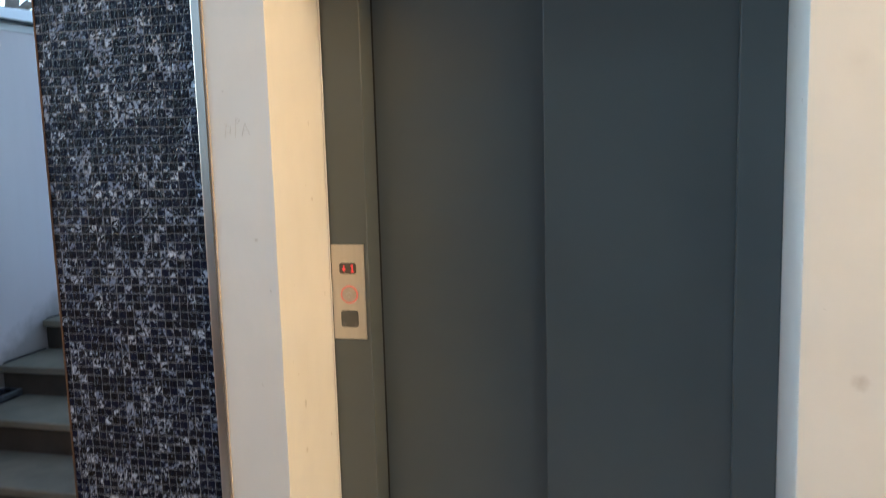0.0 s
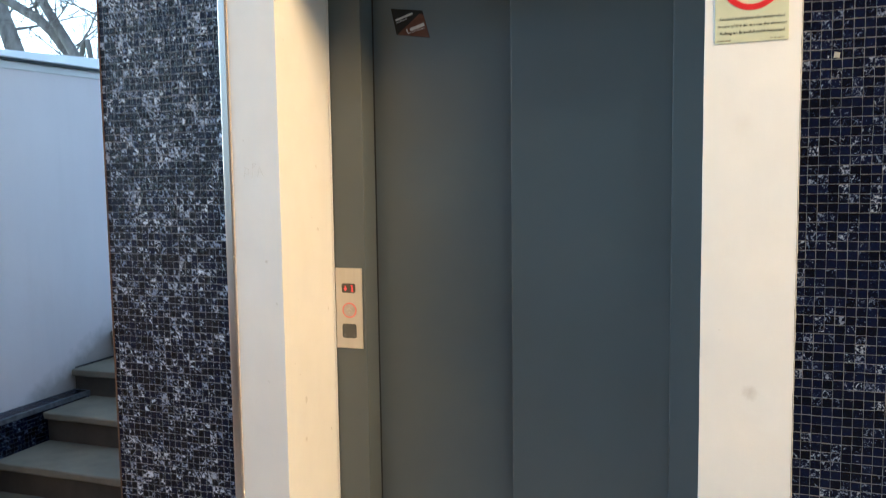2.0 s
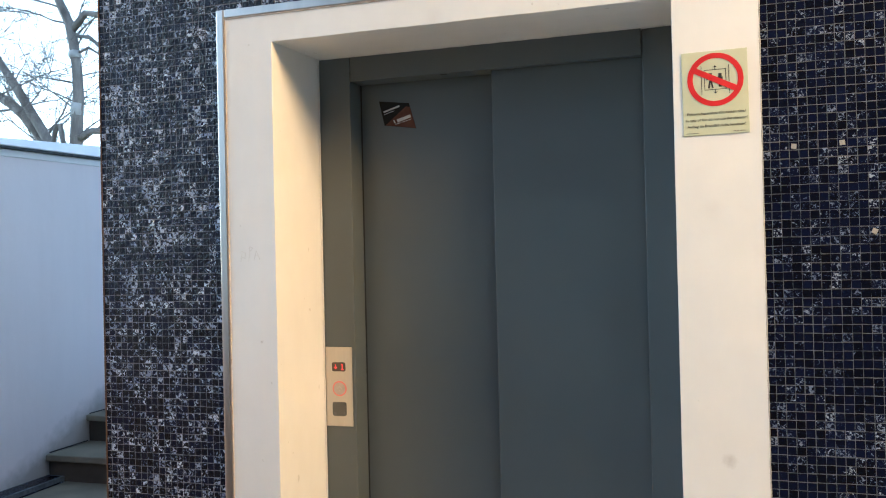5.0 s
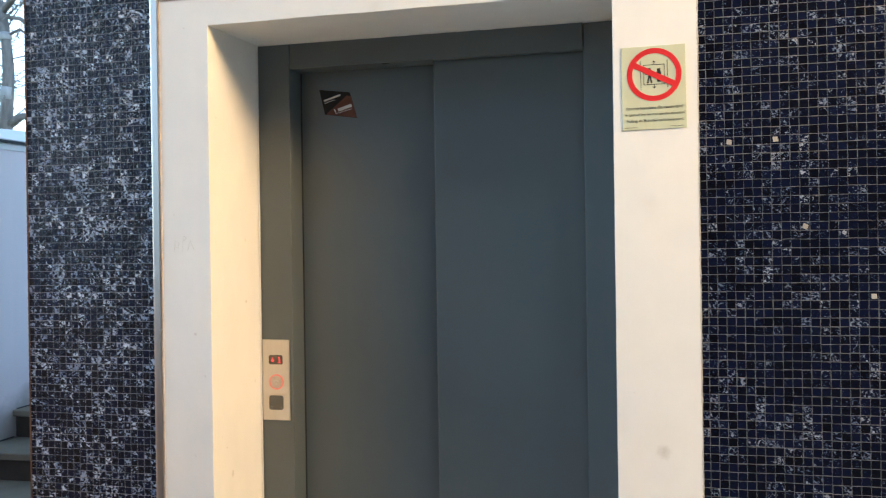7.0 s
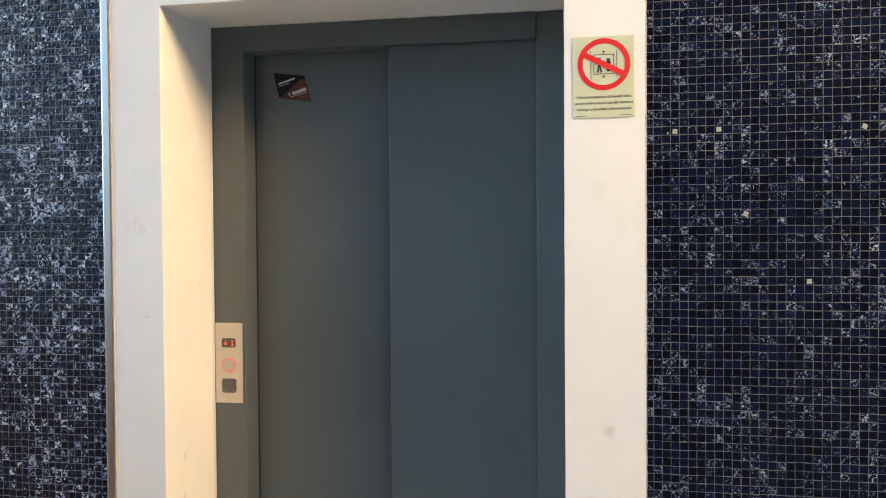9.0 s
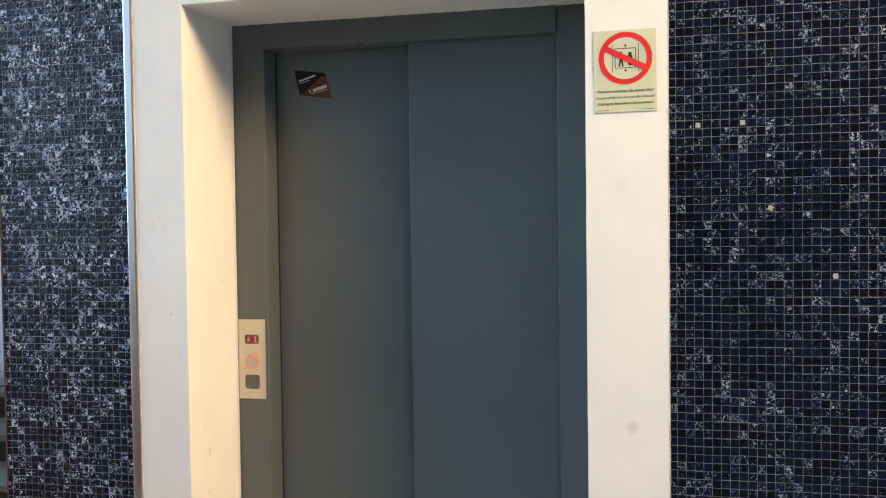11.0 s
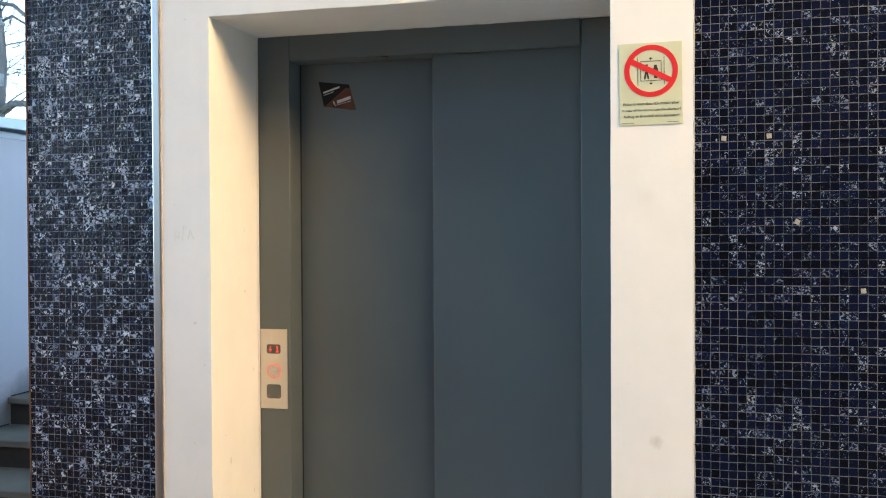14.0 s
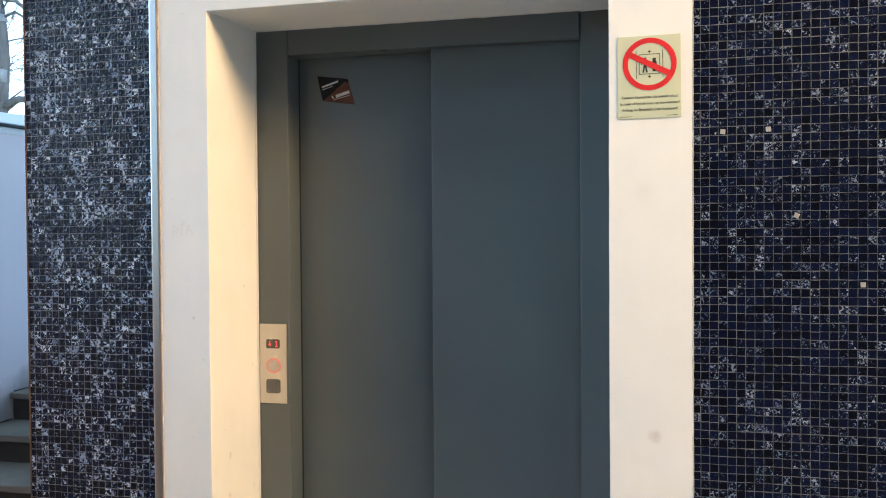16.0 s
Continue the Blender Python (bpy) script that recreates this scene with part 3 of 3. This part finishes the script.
# ---- call panel ----
def call_panel():
    x0, x1, z0, z1, y = -0.3555, -0.2660, 0.9765, 1.2235, BACK - 0.0005
    w, h = x1 - x0, z1 - z0
    t = thing("call_panel", "stainless steel lift call panel with red display and lit button", "call panel", ((x0 + x1) / 2, y, z0))
    part("faceplate", box(x0, x1, y - 0.0035, y - 0.0002, z0, z1, 0.0008), STEEL, t, "brushed stainless steel faceplate")
    dx0, dx1, dz0, dz1 = x0 + 0.24 * w, x0 + 0.75 * w, z1 - 0.308 * h, z1 - 0.192 * h
    disp = part("display", prism(round_outline(dx0, dx1, dz0, dz1, 0.006), y - 0.0042, y - 0.0032), SMOKED, t, "dark display window with red figures")
    cz = (dz0 + dz1) / 2
    one = prism(bar(dx1 - 0.0105, cz - 0.0085, dx1 - 0.0105, cz + 0.009, 0.0034), y - 0.0050, y - 0.0044)
    prism(bar(dx1 - 0.0150, cz - 0.0085, dx1 - 0.0060, cz - 0.0085, 0.0026), y - 0.0050, y - 0.0044, one)
    prism(bar(dx1 - 0.0150, cz + 0.0060, dx1 - 0.0110, cz + 0.0085, 0.0024), y - 0.00505, y - 0.0044, one)
    part("digit", one, LED, disp, "glowing red figure one")
    ax = dx0 + 0.0125
    arrow = prism(bar(ax, cz + 0.0075, ax, cz - 0.004, 0.0028), y - 0.0050, y - 0.0044)
    prism([(ax - 0.0062, cz - 0.0005), (ax, cz - 0.0078), (ax + 0.0062, cz - 0.0005)], y - 0.00505, y - 0.0044, arrow)
    part("arrow", arrow, LED, disp, "glowing red down arrow")
    bx, bz = x0 + 0.515 * w, z1 - 0.525 * h
    btn = part("call_button", annulus(bx, bz, 0.0238, 0.0192, y - 0.0052, y - 0.0030), HALO, t, "round button with a lit red ring")
    part("button_cap", prism(disc_outline(bx, bz, 0.0188), y - 0.0062, y - 0.0030), BUTTON, btn, "satin steel button cap")
    part("button_rim", annulus(bx, bz, 0.0254, 0.0241, y - 0.0045, y - 0.0030), STEEL, btn)
    up = prism(bar(bx - 0.0085, bz - 0.0005, bx, bz + 0.0070, 0.0022), y - 0.0068, y - 0.0061)
    prism(bar(bx + 0.0085, bz - 0.0005, bx, bz + 0.0070, 0.0022), y - 0.00685, y - 0.0061, up)
    prism(disc_outline(bx, bz - 0.0065, 0.0026, 10), y - 0.0068, y - 0.0061, up)
    part("up_arrow", up, FOIL_WHITE, btn, "pale raised up arrow")
    part("sensor_window", prism(round_outline(x0 + 0.235 * w, x0 + 0.76 * w, z1 - 0.872 * h, z1 - 0.695 * h, 0.007), y - 0.0044, y - 0.0032), READER, t, "dark smoked card reader window")


call_panel()


# ---- fire sign ----
def safety_sign():
    x0, x1, z0, z1 = 0.7370, 0.8855, 1.7745, 1.9735
    y = FRONT - 0.0022
    cx, cz = x0 + 0.51 * (x1 - x0), z1 - 0.345 * (z1 - z0)
    t = thing("safety_sign", "pale yellow plastic no-lift-in-fire sign screwed to white plaster", "sign", ((x0 + x1) / 2, FRONT, (z0 + z1) / 2))
    part("sign_plate", box(x0, x1, y, FRONT - 0.0003, z0, z1, 0.0006), SIGN_PLATE, t)
    pic = prism(bar(cx - 0.024, cz - 0.024, cx - 0.024, cz + 0.024, 0.0014), y - 0.0006, y - 0.0001)
    for a in ((cx + 0.024, cz - 0.024, cx + 0.024, cz + 0.024), (cx - 0.0247, cz + 0.0235, cx + 0.0247, cz + 0.0235), (cx - 0.0247, cz - 0.0235, cx + 0.0247, cz - 0.0235)):
        prism(bar(*a, 0.0014), y - 0.00062, y - 0.0001, pic)
    part("lift_outline", pic, INK, t)
    for s in (-1, 1):
        part("guide_rail", prism(bar(cx + s * 0.031, cz - 0.034, cx + s * 0.031, cz + 0.034, 0.0013), y - 0.0006, y - 0.0001), INK, t)
        a = prism(bar(cx, cz + s * 0.024, cx, cz + s * 0.030, 0.0013), y - 0.0006, y - 0.0001)
        prism([(cx - 0.0045, cz + s * 0.029), (cx + 0.0045, cz + s * 0.029), (cx, cz + s * 0.0335)], y - 0.00065, y - 0.0001, a)
        part("direction_arrow", a, INK, t)
    mark = prism(bar(cx - 0.011, cz + 0.002, cx - 0.011, cz + 0.016, 0.0075), y - 0.0006, y - 0.0001)
    prism(bar(cx - 0.0105, cz + 0.004, cx - 0.015, cz - 0.020, 0.004), y - 0.00062, y - 0.0001, mark)
    prism(bar(cx - 0.0105, cz + 0.004, cx - 0.006, cz - 0.020, 0.004), y - 0.00064, y - 0.0001, mark)
    prism(bar(cx - 0.013, cz + 0.011, cx - 0.019, cz + 0.000, 0.003), y - 0.00066, y - 0.0001, mark)
    part("plain_mark", mark, INK, t)
    mark = prism(bar(cx + 0.011, cz - 0.018, cx + 0.011, cz + 0.014, 0.0075), y - 0.0006, y - 0.0001)
    prism(bar(cx + 0.011, cz - 0.008, cx + 0.011, cz + 0.006, 0.0115), y - 0.00062, y - 0.0001, mark)
    part("plain_mark", mark, INK, t)
    part("prohibition_ring", annulus(cx, cz, 0.0632, 0.0508, y - 0.0010, y - 0.0001, 64), SIGN_RED, t, "red prohibition ring")
    a = radians(-28)
    c, s = math.cos(a) * 0.0535, math.sin(a) * 0.0535
    part("prohibition_bar", prism(bar(cx - c, cz - s, cx + c, cz + s, 0.0135), y - 0.0013, y - 0.0002), SIGN_RED, t, "red diagonal bar")
    mid = (x0 + x1) / 2 + 0.001
    words("Felvonó használata tűz esetén tilos!", mid, z1 - 0.1505, y - 0.0006, 0.131, INK, t)
    words("In case of fire do not use the elevator!", mid, z1 - 0.1655, y - 0.0006, 0.138, INK, t)
    words("Aufzug im Brandfall nicht benützen!", mid, z1 - 0.1805, y - 0.0006, 0.131, INK, t)
    for a0, a1 in ((0.005, 0.019), (0.020, 0.034), (0.112, 0.119), (0.120, 0.125), (0.127, 0.140)):
        part("fine_print", prism(bar(x0 + a0, z0 + 0.0055, x0 + a1, z0 + 0.0055, 0.0011), y - 0.0005, y - 0.0001), INK, t)
    t.rotation_euler = (0, radians(-0.6), 0)


safety_sign()


# ---- sticker on the door ----
def sticker():
    y = REAR
    tl, tr, br, bl = (-0.1879, 1.9978), (-0.0874, 1.9848), (-0.0644, 1.9039), (-0.1704, 1.9197)
    t = thing("sticker", "slanted black and brown foil sticker on the grey door", "sticker", (-0.123, y, 1.95))
    part("foil", prism([tl, bl, br, tr], y - 0.0006, y - 0.0001), FOIL_BLACK, t, "black gloss foil")
    part("brown_field", prism([(-0.1667, 1.9201), (-0.0658, 1.9051), (-0.0845, 1.9725), (-0.0972, 1.9756)], y - 0.0010, y - 0.0006), FOIL_BROWN, t, "brown printed triangle")
    part("print_bar", prism(bar(-0.1726, 1.9622, -0.1188, 1.9785, 0.0055), y - 0.0010, y - 0.0006), FOIL_WHITE, t, "white printed bar")
    part("print_bar", prism(bar(-0.1707, 1.9543, -0.1365, 1.9646, 0.0016), y - 0.0010, y - 0.0006), FOIL_WHITE, t)
    part("print_bar", prism(bar(-0.1269, 1.9313, -0.0820, 1.9444, 0.0095), y - 0.0014, y - 0.0006), FOIL_WHITE, t, "white printed bar")
    part("print_bar", prism(bar(-0.1343, 1.9207, -0.0810, 1.9336, 0.0014), y - 0.0014, y - 0.0006), FOIL_WHITE, t)
    part("print_dot", prism(bar(-0.1387, 1.9344, -0.1344, 1.9247, 0.0035), y - 0.0014, y - 0.0006), FOIL_WHITE, t)


sticker()

# ---- faint strokes on the plaster ----
marks = thing("pencil_marks", "faint grey pencil strokes on the white plaster", "scribble", (-0.435, FRONT, 1.51))
for a in ((-0.487, 1.497, -0.482, 1.528, 0), (-0.487, 1.528, -0.472, 1.522, 0), (-0.486, 1.512, -0.472, 1.506, 0), (-0.472, 1.522, -0.474, 1.508, 0),
          (-0.462, 1.498, -0.458, 1.540, 0), (-0.458, 1.540, -0.449, 1.535, 0), (-0.449, 1.535, -0.457, 1.527, 0),
          (-0.446, 1.500, -0.438, 1.528, 0), (-0.438, 1.528, -0.427, 1.503, 0), (-0.443, 1.513, -0.431, 1.514, 0)):
    part("stroke", prism(bar(a[0] + 0.019, a[1] + 0.0, a[2] + 0.019, a[3] + 0.0, 0.0013), FRONT - 0.0008, FRONT - 0.0002), PENCIL, marks)


# ---- ceiling lamp, unseen, added to carry the area light ----
fitting = thing("ceiling_lamp", "round opal ceiling lamp, unseen, assumed from the light on the door", "lamp", (LAMP[0], LAMP[1], CEIL))
for name, bm, mat in (("lamp_base", annulus(0, 0, 0.20, 0.175, 0, 0.07, 40), CAP), ("opal_disc", prism(disc_outline(0, 0, 0.174), 0.01, 0.05), SHADE)):
    o = part(name, bm, mat, fitting)
    o.matrix_parent_inverse = Matrix.Identity(4)
    o.matrix_basis = pose(0, 0, 0.001, -90)


# ---- tree behind the parapet ----
def tube(bm, path, sides=7):
    """A tapered, bent limb through (place, radius) pairs."""
    rings = []
    for i, (p, r) in enumerate(path):
        p = Vector(p)
        d = (Vector(path[min(i + 1, len(path) - 1)][0]) - Vector(path[max(i - 1, 0)][0])).normalized()
        u = d.cross(Vector((0.3, 1, 0.2))).normalized()
        w = d.cross(u)
        rings.append([bm.verts.new(p + (u * math.cos(2 * math.pi * k / sides) + w * math.sin(2 * math.pi * k / sides)) * r * (1 + 0.12 * math.sin(k * 2.3 + i))) for k in range(sides)])
    for a, b in zip(rings, rings[1:]):
        for k in range(sides):
            bm.faces.new((a[k], a[(k + 1) % sides], b[(k + 1) % sides], b[k]))
    bm.faces.new(rings[0][::-1])
    bm.faces.new(rings[-1])


def limb(bm, start, direction, length, radius, depth, rng, droop=0.0):
    """A limb that wanders, and forks into thinner ones."""
    p, d = Vector(start), Vector(direction).normalized()
    n = 7 if depth > 0 else 4
    path = [(p.copy(), radius)]
    for i in range(n):
        d = (d + Vector([rng.uniform(-1, 1) * 0.16 for _ in range(3)]) + Vector((0, 0, -droop))).normalized()
        p = p + d * length / n
        path.append((p.copy(), max(radius * (1 - 0.8 * (i + 1) / n), 0.0025)))
        if depth > 0 and i > 0:
            for _ in range(rng.choice((1, 1, 2))):
                side = (d * 0.7 + Vector([rng.uniform(-1, 1) for _ in range(3)])).normalized()
                limb(bm, p, side, length * rng.uniform(0.28, 0.5), max(radius * 0.35, 0.004), depth - 1, rng, 0.03)
    tube(bm, path, 6 if radius > 0.02 else 4)


def stem(bm, twigs, points, r0, r1, rng, side=1.0):
    """A main stem through given places, with side branches."""
    n = len(points)
    tube(bm, [(p, r0 + (r1 - r0) * i / (n - 1)) for i, p in enumerate(points)], 9)
    for a, b in zip(points[1:], points[2:]):
        for _ in range(2):
            q = Vector(a).lerp(Vector(b), rng.random())
            limb(twigs, q, (rng.uniform(-1, 1), rng.uniform(-0.5, 0.5), rng.uniform(0.1, 0.9)), rng.uniform(0.7, 1.5) * side, r1 * 0.34, 2, rng)


rng = random.Random(11)
tree = thing("tree", "bare winter tree with several grey stems behind the parapet", "tree", (-6.5, 6.0, -0.12))
trunk, twigs = bmesh.new(), bmesh.new()
tube(trunk, [((-6.55, 6.0, -0.2), 0.26), ((-6.465, 6.0, 0.921), 0.20), ((-6.434, 6.0, 1.831), 0.17), ((-6.420, 6.0, 2.437), 0.15)], 12)
stem(trunk, twigs, [(-6.405, 6.0, 1.931), (-6.302, 6.0, 2.739), (-6.257, 6.0, 3.284), (-6.224, 6.0, 3.547), (-6.237, 6.0, 3.810), (-6.286, 6.0, 4.175), (-6.349, 6.0, 4.419), (-6.503, 6.0, 4.725), (-6.720, 6.0, 5.275), (-6.779, 6.0, 6.187)], 0.080, 0.04, rng)
stem(trunk, twigs, [(-6.438, 6.0, 2.235), (-6.605, 6.0, 2.845), (-6.728, 6.0, 3.070), (-7.158, 6.0, 3.704), (-7.331, 6.0, 3.940), (-7.873, 6.0, 4.688), (-8.285, 6.0, 5.605)], 0.075, 0.04, rng)
stem(trunk, twigs, [(-6.457, 6.0, 2.135), (-6.695, 6.05, 2.796), (-6.849, 6.1, 3.031), (-7.124, 6.1, 3.350), (-7.358, 6.1, 3.546), (-7.965, 6.1, 3.880), (-8.873, 6.1, 4.017)], 0.085, 0.05, rng)
tube(trunk, [((-6.274, 6.0, 3.001), 0.045), ((-6.043, 6.0, 3.089), 0.04), ((-5.842, 6.0, 3.075), 0.035), ((-5.440, 6.0, 3.180), 0.025)], 8)
tube(trunk, [((-6.317, 6.0, 4.307), 0.045), ((-6.108, 6.0, 4.516), 0.042), ((-5.906, 6.0, 4.472), 0.038), ((-5.455, 6.0, 4.647), 0.028)], 8)
tube(trunk, [((-6.246, 6.0, 4.256), 0.024), ((-6.055, 6.0, 4.222), 0.022), ((-5.913, 6.0, 4.108), 0.02), ((-5.649, 6.0, 3.891), 0.014)], 7)
tube(trunk, [((-6.254, 6.0, 4.033), 0.018), ((-6.074, 6.0, 4.101), 0.016), ((-5.851, 6.0, 3.966), 0.012)], 6)
tube(trunk, [((-6.645, 6.0, 2.846), 0.03), ((-6.568, 6.0, 3.189), 0.032), ((-6.508, 6.0, 3.208), 0.034), ((-6.444, 6.0, 2.842), 0.03)], 8)
part("trunk", trunk, BARK, tree, "", True)
part("crown", twigs, BARK, tree, "fine bare winter branches")
# pale collars round the stem stand in for glare
for (x0, z0), (x1, z1) in (((-6.257, 3.30), (-6.239, 3.44)), ((-6.262, 3.99), (-6.272, 4.07))):
    bm = bmesh.new()
    tube(bm, [((x0, 5.997, z0), 0.072), ((x0 * 0.5 + x1 * 0.5, 5.996, z0 * 0.5 + z1 * 0.5), 0.073), ((x1, 5.997, z1), 0.070)], 14)
    part("bark_patch", bm, BARK_GLARE, tree, "pale patch painted as glare on the trunk", True)
rng = random.Random(23)
tree = thing("tree", "bare dark-limbed winter tree behind the parapet", "tree", (-10.4, 8.0, -0.12))
trunk, twigs = bmesh.new(), bmesh.new()
stem(trunk, twigs, [(-10.3, 8.0, -0.2), (-9.942, 8.0, 2.262), (-9.700, 8.0, 3.373), (-9.959, 8.0, 4.087), (-10.271, 8.0, 5.106), (-10.386, 8.0, 6.527)], 0.2, 0.07, rng, 1.3)
stem(trunk, twigs, [(-9.942, 8.0, 2.262), (-10.256, 8.0, 3.484), (-10.968, 8.0, 4.206), (-11.986, 8.0, 5.136)], 0.15, 0.06, rng, 1.2)
part("trunk", trunk, BARK, tree, "", True)
part("crown", twigs, BARK, tree, "fine bare winter branches")


# ---- mosaic tiles ----
PX, PZ, JOINT, PROUD = 0.02045, 0.0202, 0.0013, 0.0006
GAP = 0.0009
rng = random.Random(5)


def tile_verts(x0, x1, z0, z1, rng, back):
    """One slightly tilted, irregular tile with sloped edges: eight corners."""
    e = 0.0005
    w = [rng.uniform(-0.00045, 0.00045) for _ in range(8)]
    yy = [-PROUD + back + rng.uniform(-0.00012, 0.00012) for _ in range(4)]
    base = [(x0 + w[0], back, z0 + w[1]), (x1 + w[2], back, z0 + w[3]), (x1 + w[4], back, z1 + w[5]), (x0 + w[6], back, z1 + w[7])]
    top = [(x0 + e + w[0], yy[0], z0 + e + w[1]), (x1 - e + w[2], yy[1], z0 + e + w[3]), (x1 - e + w[4], yy[2], z1 - e + w[5]), (x0 + e + w[6], yy[3], z1 - e + w[7])]
    return base + top


TILE_FACES = ((4, 5, 6, 7), (0, 1, 5, 4), (1, 2, 6, 5), (2, 3, 7, 6), (3, 0, 4, 7))
tile_kinds, glint_kinds = [], []
for k in range(16):
    me = bpy.data.meshes.new("tile")
    me.from_pydata(tile_verts(-(PX - GAP) / 2, (PX - GAP) / 2, -(PZ - JOINT) / 2, (PZ - JOINT) / 2, rng, 0.0), [], TILE_FACES)
    me.materials.append((TILE, TILE_GLINTS)[k % 2])
    (tile_kinds, glint_kinds)[k % 2].append(me)
chip = bpy.data.meshes.new("tile")
chip.from_pydata(tile_verts(-0.0055, 0.0062, -0.0066, 0.0055, rng, 0.0), [], TILE_FACES)
chip.materials.append(PALE_TILE)


def mosaic(wall, x0, x1, z0, z1, line_x, line_z, single, kinds, mat, pale=()):
    """Tiles over x0..x1, z0..z1. Those within the stretch single = (x, x, z, z) are pieces of their own, the others one joined part."""
    verts, faces = [], []
    cols = [(line_x + k * PX) for k in range(math.floor((x0 - line_x) / PX), math.ceil((x1 - line_x) / PX))]
    rows = [(line_z + k * PZ) for k in range(math.floor((z0 - line_z) / PZ), math.ceil((z1 - line_z) / PZ))]
    for r, cz in enumerate(rows):
        for c, cx in enumerate(cols):
            off = 0.0009 * noise.noise((cx * 9, cz * 5, 1.0)) + 0.0002 * rng.uniform(-1, 1)
            up = 0.0012 * noise.noise((cx * 14, cz * 7, 4.0)) + 0.0007 * noise.noise((cx * 60, cz * 9, 6.0)) + 0.0003 * rng.uniform(-1, 1)
            a, b = max(cx + GAP / 2 + off, x0 + 0.0006), min(cx + PX - GAP / 2 + off, x1 - 0.0006)
            lo, hi = max(cz + JOINT / 2 + up, z0 + 0.0006), min(cz + PZ - JOINT / 2 + up, z1 - 0.0006)
            if b - a < 0.003 or hi - lo < 0.003:
                continue
            mx, mz = (a + b) / 2, (lo + hi) / 2
            light = any(abs(mx - px) < PX / 2 and abs(mz - pz) < PZ / 2 for px, pz in pale)
            whole = b - a > PX * 0.85 and hi - lo > PZ * 0.8
            if whole and (light or (single[0] < mx < single[1] and single[2] < mz < single[3])):
                ob = new("tile", rng.choice(kinds))
                ob.parent = wall
                ob.matrix_basis = pose(mx, 0.0022, mz, rng.uniform(-0.9, 0.9), rng.uniform(-1, 1), rng.uniform(-0.9, 0.9))
                if light:
                    top = new("tile", chip)
                    top.parent = wall
                    top.matrix_basis = pose(mx + rng.uniform(-0.002, 0.002), 0.0012, mz + rng.uniform(-0.002, 0.002), 0, rng.uniform(-25, 25), 0)
                    tagged(top, "cream tile chip")
            else:
                n = len(verts)
                verts += tile_verts(a, b, lo, hi, rng, 0.0024)
                faces += [tuple(n + i for i in f) for f in TILE_FACES]
    me = bpy.data.meshes.new("tiling")
    me.from_pydata(verts, [], faces)
    me.materials.append(mat)
    ob = new("tiling", me)
    ob.parent = wall
    tagged(ob, "rows of small blue-black glass tiles", "", "", "stuff")


mosaic(wall_left, XL, L0 - 0.0285, 0.0, CEIL, L0 - 0.0285, 1.204, (-0.94, -0.53, 1.40, 1.71), glint_kinds, TILE_GLINTS)
mosaic(wall_lintel, L0 - 0.028, R0, T0 + 0.029, CEIL, L0 - 0.0285, 1.204, (-0.54, -0.1, 2.21, 2.32), glint_kinds, TILE_GLINTS)
mosaic(wall_right, R0 + 0.002, XR, 0.0, CEIL, 0.9305, 1.648, (0.92, 1.32, 1.38, 1.69), tile_kinds, TILE,
       ((1.1497, 1.5344), (0.9898, 1.737), (1.283, 1.367), (1.0855, 1.7409), (1.409, 1.748)))

# mosaic of the plinth beside the steps
verts, faces = [], []
for r in range(20):
    for c in range(49):
        y, z = 0.31 + c * PX, 0.006 + r * PZ
        n = len(verts)
        verts += [(PLINTH_X - (q[1] - 0.002), y + q[0], z + q[2]) for q in tile_verts(0, PX - GAP, 0, PZ - JOINT, rng, 0.0)]
        faces += [tuple(n + i for i in f) for f in TILE_FACES]
for r in range(4):
    for c in range(49):
        x, y = -2.388 + r * PX, 0.31 + c * PX
        n = len(verts)
        verts += [(x + q[0], y + q[2], PLINTH_Z - (q[1] - 0.0)) for q in tile_verts(0, PX - JOINT, 0, PX - JOINT, rng, 0.0)]
        faces += [tuple(n + i for i in f) for f in TILE_FACES]
me = bpy.data.meshes.new("tiling")
me.from_pydata(verts, [], faces)
me.materials.append(TILE)
ob = new("tiling", me)
ob.parent = plinth
tagged(ob, "rows of small dark blue glass tiles", "", "", "stuff")
